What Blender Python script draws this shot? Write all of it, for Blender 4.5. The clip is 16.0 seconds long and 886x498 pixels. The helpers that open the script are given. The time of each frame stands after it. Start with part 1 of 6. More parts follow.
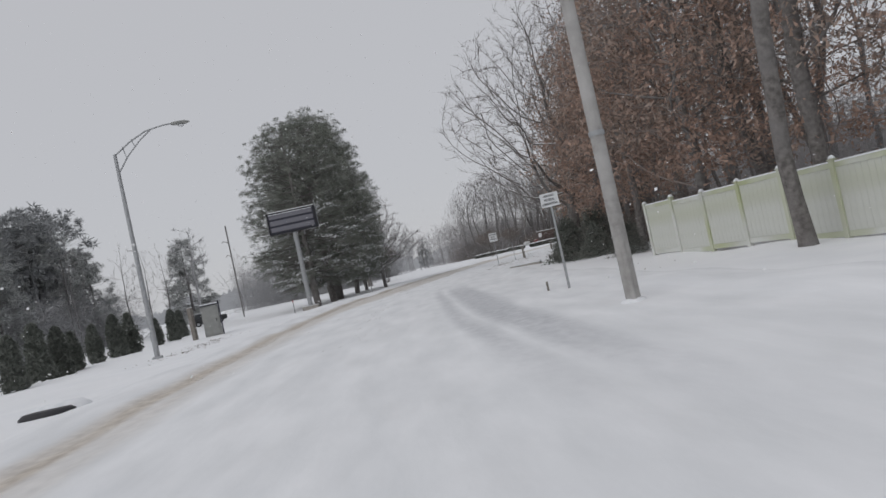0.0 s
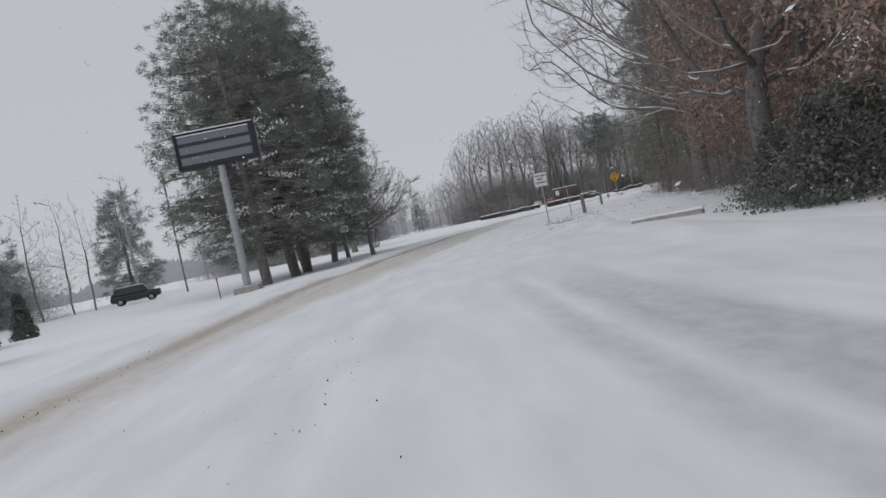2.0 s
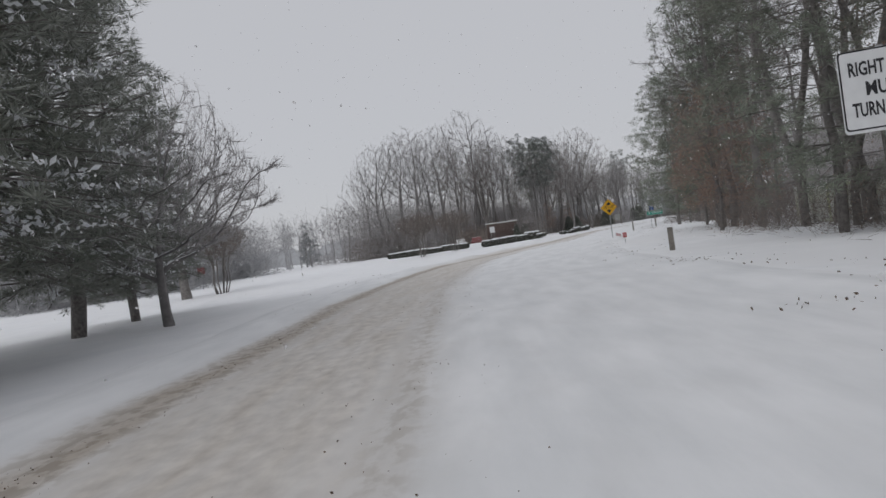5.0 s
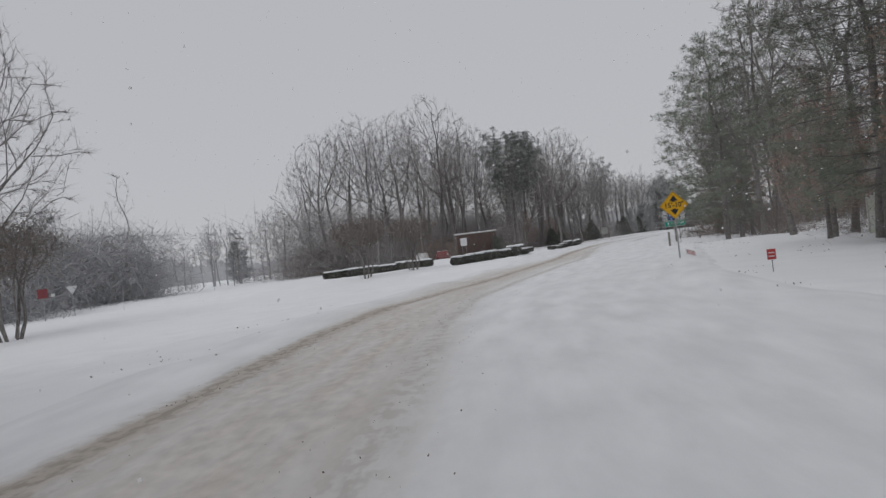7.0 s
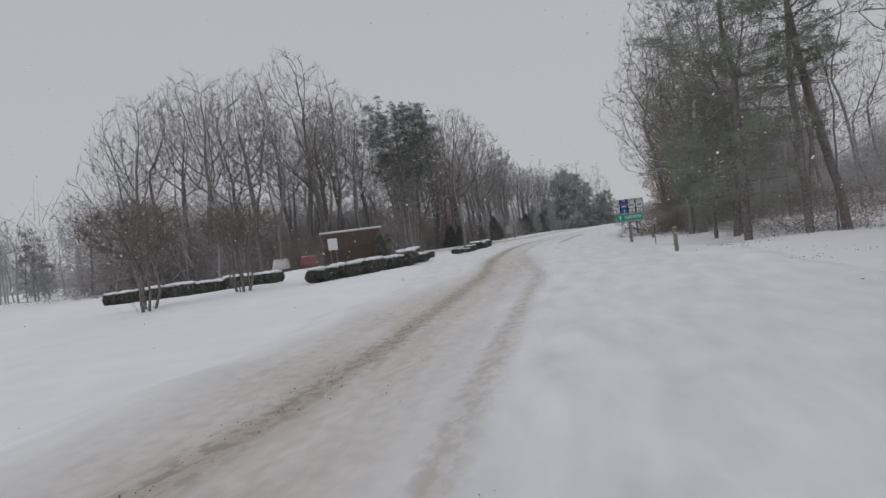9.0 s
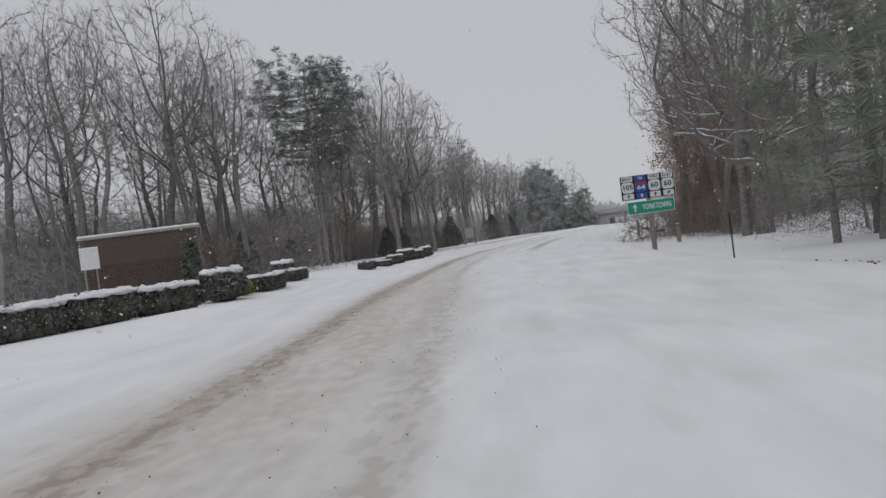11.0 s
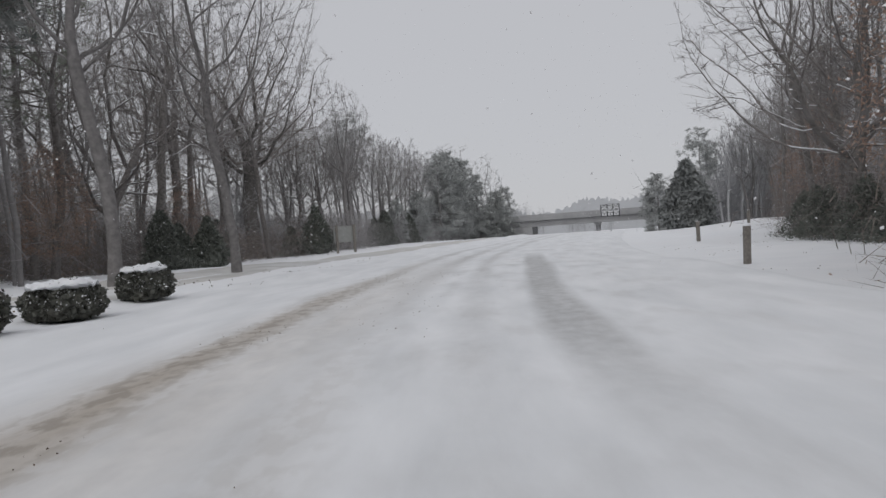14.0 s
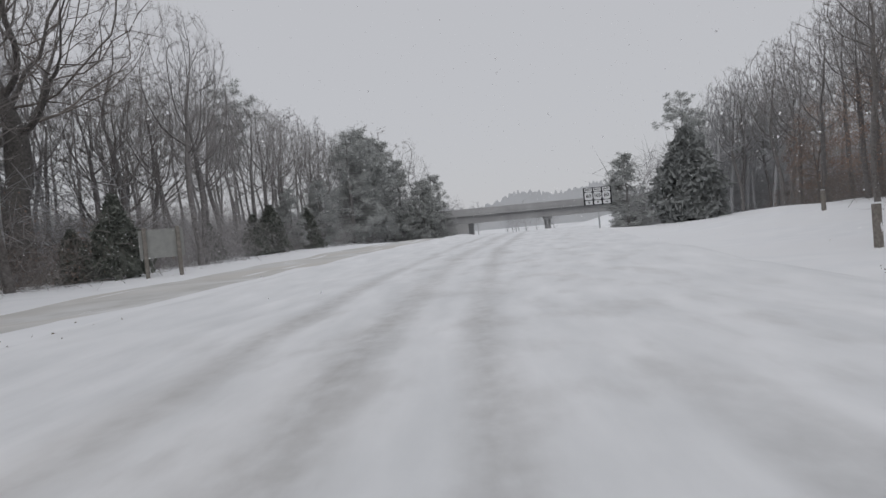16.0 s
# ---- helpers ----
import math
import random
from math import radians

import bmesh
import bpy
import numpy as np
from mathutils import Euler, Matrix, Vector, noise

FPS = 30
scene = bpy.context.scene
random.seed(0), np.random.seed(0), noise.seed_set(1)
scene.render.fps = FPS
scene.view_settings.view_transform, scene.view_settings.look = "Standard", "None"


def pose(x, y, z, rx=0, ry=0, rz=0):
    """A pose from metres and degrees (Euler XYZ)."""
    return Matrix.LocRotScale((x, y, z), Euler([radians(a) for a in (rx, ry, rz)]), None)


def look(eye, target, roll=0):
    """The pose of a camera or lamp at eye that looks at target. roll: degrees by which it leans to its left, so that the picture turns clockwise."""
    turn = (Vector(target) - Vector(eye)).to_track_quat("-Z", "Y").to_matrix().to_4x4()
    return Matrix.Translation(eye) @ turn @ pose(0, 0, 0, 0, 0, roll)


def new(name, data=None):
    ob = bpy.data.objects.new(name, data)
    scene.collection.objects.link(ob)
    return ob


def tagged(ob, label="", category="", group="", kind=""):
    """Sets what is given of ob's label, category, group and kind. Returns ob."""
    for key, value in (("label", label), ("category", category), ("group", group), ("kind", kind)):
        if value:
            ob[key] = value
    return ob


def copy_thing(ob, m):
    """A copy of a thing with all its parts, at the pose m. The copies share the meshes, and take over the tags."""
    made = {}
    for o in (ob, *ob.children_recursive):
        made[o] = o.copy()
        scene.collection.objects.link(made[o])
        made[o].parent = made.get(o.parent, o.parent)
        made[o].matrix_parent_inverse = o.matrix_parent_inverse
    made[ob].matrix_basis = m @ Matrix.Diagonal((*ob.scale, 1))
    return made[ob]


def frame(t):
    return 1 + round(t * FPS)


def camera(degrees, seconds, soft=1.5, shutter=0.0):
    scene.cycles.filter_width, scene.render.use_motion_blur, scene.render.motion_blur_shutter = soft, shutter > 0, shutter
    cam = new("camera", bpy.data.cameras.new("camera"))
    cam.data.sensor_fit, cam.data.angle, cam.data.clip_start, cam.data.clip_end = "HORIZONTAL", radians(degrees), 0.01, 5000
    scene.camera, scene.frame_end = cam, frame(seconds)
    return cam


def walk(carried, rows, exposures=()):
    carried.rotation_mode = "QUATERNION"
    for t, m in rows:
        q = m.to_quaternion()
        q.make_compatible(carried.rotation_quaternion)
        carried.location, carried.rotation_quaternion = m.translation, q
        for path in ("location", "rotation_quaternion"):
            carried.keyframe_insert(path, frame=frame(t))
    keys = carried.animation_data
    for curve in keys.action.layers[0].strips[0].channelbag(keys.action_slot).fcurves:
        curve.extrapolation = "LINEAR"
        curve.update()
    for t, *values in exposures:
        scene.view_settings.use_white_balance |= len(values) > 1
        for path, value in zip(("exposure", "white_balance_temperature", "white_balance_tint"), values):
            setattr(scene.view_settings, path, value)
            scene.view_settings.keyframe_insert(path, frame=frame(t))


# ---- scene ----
cam = camera(64.0, 16.0)
PATH = [
    (0, (12.505, 3.73, 1.477), (11.892, 5.634, 1.509), -12.4),
    (0.5, (10.23, 9.13, 1.445), (9.621, 11.034, 1.515), -12.5),
    (1, (7.952, 14.516, 1.382), (7.335, 16.417, 1.448), -12.8),
    (1.5, (5.744, 19.96, 1.263), (5.107, 21.855, 1.233), -14.2),
    (2, (3.666, 25.519, 1.261), (3.057, 27.423, 1.19), -11.9),
    (2.5, (1.601, 30.993, 1.328), (1.051, 32.914, 1.25), -10.4),
    (3, (-0.305, 36.382, 1.391), (-0.845, 38.307, 1.321), -10.2),
    (3.5, (-2.105, 41.701, 1.454), (-2.645, 43.625, 1.383), -10.9),
    (4, (-3.729, 47.198, 1.515), (-4.249, 49.127, 1.439), -11.2),
    (4.5, (-5.049, 53.0, 1.606), (-5.444, 54.96, 1.564), -9.2),
    (7, (-9.068, 82.999, 1.799), (-9.276, 84.988, 1.801), -7.0),
    (7.5, (-9.529, 89.028, 1.782), (-9.686, 91.022, 1.782), -7.3),
    (8, (-9.727, 95.092, 1.811), (-9.827, 97.09, 1.81), -7.4),
    (8.5, (-9.869, 101.093, 1.845), (-9.86, 103.092, 1.82), -7.3),
    (9, (-9.535, 107.065, 1.944), (-9.43, 109.062, 1.908), -7.2),
    (11.3, (-3.412, 134.332, 1.344), (-3.22, 136.322, 1.313), -7.2),
    (11.5, (-2.99, 136.788, 1.319), (-2.787, 138.778, 1.285), -6.9),
    (12, (-2.174, 142.971, 1.306), (-1.926, 144.955, 1.277), -6.6),
    (12.5, (-1.292, 149.063, 1.279), (-1.014, 151.044, 1.268), -6.3),
    (13, (-0.415, 155.151, 1.286), (-0.074, 157.121, 1.272), -5.8),
    (13.5, (0.793, 161.349, 1.275), (1.201, 163.307, 1.246), -4.9),
    (14, (2.193, 167.612, 1.253), (2.67, 169.554, 1.204), -4.0),
    (14.5, (3.768, 173.782, 1.3), (4.277, 175.715, 1.24), -3.7),
    (15, (5.596, 179.785, 1.305), (6.14, 181.708, 1.23), -4.0),
    (15.5, (7.564, 185.815, 1.341), (8.142, 187.729, 1.272), -4.3),
    (16, (9.657, 191.897, 1.352), (10.335, 193.777, 1.28), -5.2),
]
walk(cam, [(t, look(eye, aim, roll)) for t, eye, aim, roll in PATH], [(0.0, 0.0, 6500, 10), (1.2, 0.0, 6500, 10), (2.4, 0.03, 6330, 10), (3.6, 0.05, 6330, 10), (4.6, 0.04, 6450, 10), (7.0, -0.1, 6500, 10), (9.0, -0.12, 6470, 11), (11.5, 0.0, 6500, 10), (16.0, 0.02, 6500, 10)])

# ---- overcast sky and soft sun ----
world = bpy.data.worlds.new("overcast_sky")
scene.world = world
world.use_nodes = True
wn, wl = world.node_tree.nodes, world.node_tree.links
sky = wn.new("ShaderNodeTexSky")
sky.sky_type, sky.sun_disc = "NISHITA", False
sky.sun_elevation, sky.sun_rotation = radians(48), radians(150)
skyfac = wn.new("ShaderNodeMixRGB")
skyfac.blend_type = "MULTIPLY"
skyfac.inputs[0].default_value = 1.0
skyfac.inputs[2].default_value = (0.09, 0.09, 0.09, 1)
coord = wn.new("ShaderNodeTexCoord")
sep = wn.new("ShaderNodeSeparateXYZ")
cloud = wn.new("ShaderNodeValToRGB")
cloud.color_ramp.elements[0].position, cloud.color_ramp.elements[0].color = 0.0, (0.521, 0.527, 0.552, 1)
cloud.color_ramp.elements[1].position, cloud.color_ramp.elements[1].color = 0.7, (0.504, 0.51, 0.536, 1)
mixsky = wn.new("ShaderNodeMixRGB")
mixsky.inputs[0].default_value = 0.95
wl.new(sky.outputs[0], skyfac.inputs[1])
wl.new(coord.outputs["Generated"], sep.inputs[0])
wl.new(sep.outputs[2], cloud.inputs[0])
wl.new(skyfac.outputs[0], mixsky.inputs[1])
wl.new(cloud.outputs[0], mixsky.inputs[2])
wl.new(mixsky.outputs[0], wn["Background"].inputs[0])
wn["Background"].inputs[1].default_value = 1.0
sun = new("sun", bpy.data.lights.new("sun", "SUN"))
sun.data.energy, sun.data.angle, sun.data.color = 0.75, radians(60), (1.0, 0.985, 0.96)
sun.matrix_world = look((0, 0, 80), (35, 60, 0))


# ---- materials ----
def material(name, colour, rough=0.8, tint=None, scale=4.0, bump=0.0, bscale=30.0, metal=0.0, second=None, sscale=0.6, spec=0.3, vary=0.0, detail=6.0):
    """Two scales of colour noise (colour to tint by fine noise, towards second by coarse noise) and a fine bump."""
    m = bpy.data.materials.new(name)
    m.use_nodes = True
    n, l = m.node_tree.nodes, m.node_tree.links
    b = n["Principled BSDF"]
    b.inputs["Roughness"].default_value, b.inputs["Metallic"].default_value = rough, metal
    b.inputs["Specular IOR Level"].default_value = spec
    tc = n.new("ShaderNodeTexCoord")
    f = n.new("ShaderNodeTexNoise")
    f.inputs["Scale"].default_value, f.inputs["Detail"].default_value = scale, detail
    l.new(tc.outputs["Object"], f.inputs["Vector"])
    r = n.new("ShaderNodeValToRGB")
    tint = tint or tuple(c * 0.72 for c in colour)
    r.color_ramp.elements[0].position, r.color_ramp.elements[1].position = 0.34, 0.66
    r.color_ramp.elements[0].color, r.color_ramp.elements[1].color = (*tint, 1), (*colour, 1)
    l.new(f.outputs[0], r.inputs[0])
    out = r.outputs[0]
    if second:
        g = n.new("ShaderNodeTexNoise")
        g.inputs["Scale"].default_value = sscale
        l.new(tc.outputs["Object"], g.inputs["Vector"])
        gr = n.new("ShaderNodeValToRGB")
        gr.color_ramp.elements[0].position, gr.color_ramp.elements[1].position = 0.45, 0.65
        l.new(g.outputs[0], gr.inputs[0])
        mx = n.new("ShaderNodeMixRGB")
        mx.inputs[2].default_value = (*second, 1)
        l.new(gr.outputs[0], mx.inputs[0])
        l.new(out, mx.inputs[1])
        out = mx.outputs[0]
    if vary:
        info = n.new("ShaderNodeObjectInfo")
        geo = n.new("ShaderNodeNewGeometry")
        add = n.new("ShaderNodeMath")
        add.operation = "ADD"
        l.new(info.outputs["Random"], add.inputs[0])
        l.new(geo.outputs["Random Per Island"], add.inputs[1])
        mp = n.new("ShaderNodeMapRange")
        mp.inputs[2].default_value = 2.0
        mp.inputs[3].default_value, mp.inputs[4].default_value = 1 - vary, 1 + vary
        l.new(add.outputs[0], mp.inputs[0])
        hs = n.new("ShaderNodeHueSaturation")
        l.new(mp.outputs[0], hs.inputs["Value"])
        l.new(out, hs.inputs["Color"])
        out = hs.outputs[0]
    l.new(out, b.inputs["Base Color"])
    if bump:
        h = n.new("ShaderNodeTexNoise")
        h.inputs["Scale"].default_value, h.inputs["Detail"].default_value = bscale, 5.0
        l.new(tc.outputs["Object"], h.inputs["Vector"])
        bp = n.new("ShaderNodeBump")
        bp.inputs["Strength"].default_value, bp.inputs["Distance"].default_value = bump, 0.03
        l.new(h.outputs[0], bp.inputs["Height"])
        l.new(bp.outputs[0], b.inputs["Normal"])
    return m


SNOW = material("fresh_snow", (0.86, 0.87, 0.89), 0.7, (0.80, 0.815, 0.84), 0.7, 0.5, 2.2, second=(0.83, 0.84, 0.86), sscale=0.12)
SNOW_CAP = material("settled_snow", (0.84, 0.85, 0.87), 0.7, (0.74, 0.76, 0.79), 5.0, 0.5, 14.0)
BARK = material("dark_bark", (0.235, 0.22, 0.208), 0.9, (0.115, 0.106, 0.10), 7.0, 0.9, 18.0, second=(0.21, 0.20, 0.195), sscale=0.8, vary=0.25)
TWIG = material("bare_twigs", (0.275, 0.255, 0.245), 0.9, (0.18, 0.166, 0.16), 2.0, vary=0.25)
TWIG_WARM = material("russet_twigs", (0.29, 0.25, 0.23), 0.9, (0.19, 0.162, 0.15), 2.0, vary=0.2)
# Half-paled bark and twigs with middle-distance haze in the colour.
MIDHAZE_BARK = material("midhaze_bark", (0.235, 0.224, 0.22), 0.9, (0.155, 0.148, 0.146), 5.0, 0.4, 14.0, vary=0.2)
MIDHAZE_TWIG = material("midhaze_twigs", (0.30, 0.288, 0.286), 0.9, (0.24, 0.23, 0.228), 2.0, vary=0.12)
DARK_BARK = material("wet_dark_bark", (0.16, 0.15, 0.142), 0.9, (0.085, 0.08, 0.076), 7.0, 0.9, 18.0)
TWIG_DUN = material("dun_twigs", (0.23, 0.205, 0.19), 0.9, (0.145, 0.13, 0.12), 2.0, vary=0.25)
# Greyed needles carry painted mist for the broad-crowned pine.
HAZEGREY_PINE = material("haze_greyed_needles", (0.22, 0.235, 0.225), 0.8, (0.15, 0.163, 0.155), 1.5, vary=0.2)
# Bark and twigs paled: haze over farther trees is put into the colour.
HAZED_BARK = material("hazed_bark", (0.25, 0.24, 0.238), 0.9, (0.195, 0.187, 0.185), 5.0, 0.4, 14.0, vary=0.2)
HAZED_TWIG = material("hazed_twigs", (0.38, 0.366, 0.366), 0.9, (0.33, 0.317, 0.317), 2.0, vary=0.12)
PINE = material("pine_needles", (0.235, 0.25, 0.215), 0.7, (0.165, 0.18, 0.155), 1.5, second=(0.28, 0.29, 0.265), sscale=0.5, vary=0.3)
# Needles greyed and lightened to paint haze on farther pines.
HAZED_PINE = material("hazed_needles", (0.44, 0.452, 0.444), 0.8, (0.37, 0.382, 0.375), 1.5, vary=0.08)
# Needle green lightened to stand for the haze over the right-hand pines.
MID_PINE = material("mid_hazed_needles", (0.27, 0.30, 0.245), 0.75, (0.18, 0.205, 0.165), 1.5, second=(0.2, 0.205, 0.17), sscale=0.5, vary=0.3)
# Paler still: mist before the farthest trees is painted into both colours.
FAR_PINE = material("far_hazed_needles", (0.36, 0.37, 0.375), 0.9, (0.30, 0.31, 0.315), 1.5, vary=0.1)
FAR_TWIG = material("far_hazed_twigs", (0.41, 0.41, 0.418), 0.9, (0.35, 0.35, 0.358), 2.0, vary=0.1)
# Cedar green lifted and greyed, with distance haze put into it.
HAZEGREY_CEDAR = material("haze_greyed_cedar", (0.27, 0.282, 0.278), 0.85, (0.21, 0.22, 0.216), 3.0, vary=0.15)
CEDAR = material("cedar_foliage", (0.17, 0.18, 0.16), 0.8, (0.105, 0.116, 0.10), 3.0, vary=0.35)
LEAF_BROWN = material("dead_oak_leaves", (0.37, 0.255, 0.20), 0.85, (0.265, 0.185, 0.15), 2.0, second=(0.31, 0.255, 0.22), sscale=0.35, vary=0.3)
BRUSH = material("dry_brush", (0.25, 0.215, 0.192), 0.9, (0.155, 0.132, 0.118), 2.0, vary=0.3)
HEDGE = material("hedge_leaves", (0.15, 0.15, 0.13), 0.75, (0.08, 0.083, 0.072), 4.0, vary=0.35)
GALV = material("galvanised_steel", (0.42, 0.43, 0.44), 0.55, (0.33, 0.34, 0.35), 9.0, 0.15, 40.0, 0.4, vary=0.0)
WOODPOST = material("weathered_wood", (0.27, 0.25, 0.225), 0.9, (0.17, 0.155, 0.14), 9.0, 0.6, 30.0)
POLEWOOD = material("grey_utility_pole", (0.40, 0.39, 0.375), 0.9, (0.30, 0.29, 0.28), 6.0, 0.5, 25.0, second=(0.45, 0.44, 0.43), sscale=0.9)
CONCRETE = material("concrete", (0.40, 0.38, 0.35), 0.9, (0.30, 0.285, 0.26), 6.0, 0.4, 30.0)
VINYL = material("white_vinyl", (0.64, 0.65, 0.62), 0.5, (0.53, 0.54, 0.49), 1.2, second=(0.43, 0.46, 0.28), sscale=0.4)
BRICKM = material("red_brick", (0.135, 0.094, 0.085), 0.9, (0.09, 0.066, 0.06), 12.0, 0.4, 40.0, vary=0.25)
MORTAR = material("mortar", (0.24, 0.225, 0.21), 0.95, (0.17, 0.16, 0.15), 10.0, 0.4, 40.0)
CABINET = material("painted_cabinet", (0.33, 0.335, 0.32), 0.6, (0.27, 0.275, 0.265), 3.0, 0.1, 20.0)
LEDGREY = material("dark_display", (0.055, 0.055, 0.075), 0.5, (0.04, 0.04, 0.055), 5.0)
DISPLAY = material("grey_louvre", (0.17, 0.17, 0.20), 0.55, (0.19, 0.19, 0.21), 5.0)
BLACK = material("black_paint", (0.03, 0.03, 0.035), 0.5)
WHITE = material("white_sheeting", (0.68, 0.69, 0.70), 0.4, (0.60, 0.61, 0.62), 6.0)
YELLOW = material("yellow_sheeting", (0.72, 0.40, 0.02), 0.4, (0.62, 0.34, 0.02), 4.0)
GREEN = material("green_sheeting", (0.02, 0.30, 0.21), 0.4, (0.02, 0.25, 0.175), 4.0)
BLUE = material("blue_sheeting", (0.03, 0.11, 0.40), 0.4, (0.03, 0.09, 0.34), 4.0)
MAROON = material("dull_red_car_paint", (0.24, 0.065, 0.07), 0.4, (0.2, 0.055, 0.06), 3.0)
RED = material("red_paint", (0.42, 0.05, 0.05), 0.5, (0.34, 0.04, 0.04), 4.0)
CARPAINT = material("dark_car_paint", (0.05, 0.052, 0.056), 0.35, (0.04, 0.042, 0.046), 3.0)
GLASS = material("dark_car_glass", (0.03, 0.034, 0.038), 0.1, spec=0.6)
RUBBER = material("rubber", (0.03, 0.03, 0.03), 0.9)
DIRT = material("leaf_litter", (0.17, 0.12, 0.085), 0.95, (0.09, 0.065, 0.05), 9.0, 0.5, 40.0, vary=0.4)
# Even pale grey that paints mist onto the distant tree line.
HAZE = material("mist_tinted_woods", (0.47, 0.478, 0.49), 1.0, (0.44, 0.448, 0.46), 0.08, spec=0.0)
STEELBR = material("bridge_concrete", (0.40, 0.40, 0.405), 0.85, (0.34, 0.34, 0.345), 0.6, 0.2, 4.0)


# ---- mesh helpers ----
def mesh_np(name, verts, faces, mat, smooth=False):
    """A mesh from arrays of corners and of faces that all have the same number of corners."""
    verts, faces = np.asarray(verts, dtype=np.float32), np.asarray(faces, dtype=np.int32)
    me = bpy.data.meshes.new(name)
    k = faces.shape[1]
    me.vertices.add(len(verts))
    me.vertices.foreach_set("co", verts.ravel())
    me.loops.add(faces.size)
    me.loops.foreach_set("vertex_index", faces.ravel())
    me.polygons.add(len(faces))
    me.polygons.foreach_set("loop_start", np.arange(0, faces.size, k, dtype=np.int32))
    if smooth:
        me.polygons.foreach_set("use_smooth", np.ones(len(faces), dtype=bool))
    me.update(calc_edges=True)
    me.materials.append(mat)
    return me


def thing(name, label, category, at=(0, 0, 0), turn=0.0, group="", kind=""):
    ob = new(name)
    ob.matrix_basis = pose(*at, 0, 0, turn)
    return tagged(ob, label, category, group, kind)


def part(name, me, parent, label="", mat=None):
    """Links a mesh, or a bmesh with its material, as one part under a thing."""
    if isinstance(me, bmesh.types.BMesh):
        bm, me = me, bpy.data.meshes.new(name)
        bm.to_mesh(me)
        bm.free()
        me.materials.append(mat)
    ob = new(name, me)
    ob.parent = parent
    if name in ("branchwork", "limbwork", "twig_spray", "limb_whorl", "needle_mass", "dead_foliage", "limb_snow", "bough_snow", "stem_tangle", "leaf_tangle", "leaves", "foliage", "spray_snow"):
        tagged(ob, kind="stuff")
    return tagged(ob, label)


def box(bm, lo, hi, bevel=0.0):
    r = bmesh.ops.create_cube(bm, size=1.0)
    for v in r["verts"]:
        v.co = Vector([lo[i] + (v.co[i] + 0.5) * (hi[i] - lo[i]) for i in range(3)])
    if bevel:
        edges = list({e for v in r["verts"] for e in v.link_edges})
        bmesh.ops.bevel(bm, geom=edges, offset=bevel, segments=1, affect="EDGES")
    return bm


def boxes(*specs, bevel=0.0):
    bm = bmesh.new()
    for lo, hi in specs:
        box(bm, lo, hi, bevel)
    return bm


def tubes(segs, sides):
    """Corner and face arrays of tapered prisms. segs: rows of start, end, radius at start, radius at end."""
    s = np.asarray(segs, dtype=np.float64)
    a, b, r0, r1 = s[:, 0:3], s[:, 3:6], s[:, 6], s[:, 7]
    d = b - a
    d /= np.linalg.norm(d, axis=1)[:, None] + 1e-9
    ref = np.where(np.abs(d[:, 2:3]) < 0.9, [[0, 0, 1.0]], [[1.0, 0, 0]])
    u = np.cross(d, ref)
    u /= np.linalg.norm(u, axis=1)[:, None] + 1e-9
    w = np.cross(d, u)
    ang = np.arange(sides) * 2 * np.pi / sides
    ring = u[:, None, :] * np.cos(ang)[None, :, None] + w[:, None, :] * np.sin(ang)[None, :, None]
    v = np.concatenate([a[:, None, :] + ring * r0[:, None, None], b[:, None, :] + ring * r1[:, None, None]], axis=1)
    n = len(s)
    k = np.arange(sides)
    k2 = (k + 1) % sides
    f = np.stack([k, k2, k2 + sides, k + sides], axis=1)[None] + (np.arange(n) * 2 * sides)[:, None, None]
    return v.reshape(-1, 3), f.reshape(-1, 4)


def tube_mesh(name, segs, sides, mat, smooth=True):
    if isinstance(segs, tuple):
        return mesh_np(name, *run_tube(*segs, list(range(len(segs[0]))), sides, 1), mat, smooth)
    return mesh_np(name, *tubes(segs, sides), mat, smooth)


def shards(points, size, rng, mat, name, stretch=1.6, upright=0.0, tri=False):
    """Small separate leaves or needle sprays, turned at random, at the given points."""
    p = np.asarray(points, dtype=np.float64)
    n = len(p)
    a = rng.normal(size=(n, 3))
    a[:, 2] += upright
    a /= np.linalg.norm(a, axis=1)[:, None]
    b = np.cross(a, rng.normal(size=(n, 3)))
    b /= np.linalg.norm(b, axis=1)[:, None] + 1e-9
    sz = (size * rng.uniform(0.6, 1.4, n))[:, None]
    a, b = a * sz * stretch * 0.5, b * sz * 0.5
    if tri:
        v = np.stack([p - a - b * 0.6, p - a + b * 0.6, p + a], axis=1)
        return mesh_np(name, v.reshape(-1, 3), np.arange(3 * n).reshape(n, 3), mat)
    v = np.stack([p - a, p - b, p + a, p + b], axis=1)
    return mesh_np(name, v.reshape(-1, 3), np.arange(4 * n).reshape(n, 4), mat)


def lathe(profile, sides=16):
    """A bmesh turned round z from (radius, height) pairs."""
    bm = bmesh.new()
    rings = [[bm.verts.new((r * math.cos(2 * math.pi * i / sides), r * math.sin(2 * math.pi * i / sides), z)) for i in range(sides)] for r, z in profile]
    for lo, hi in zip(rings, rings[1:]):
        for i in range(sides):
            bm.faces.new((lo[i], lo[(i + 1) % sides], hi[(i + 1) % sides], hi[i])).smooth = True
    bm.faces.new(list(reversed(rings[0])))
    bm.faces.new(rings[-1])
    return bm


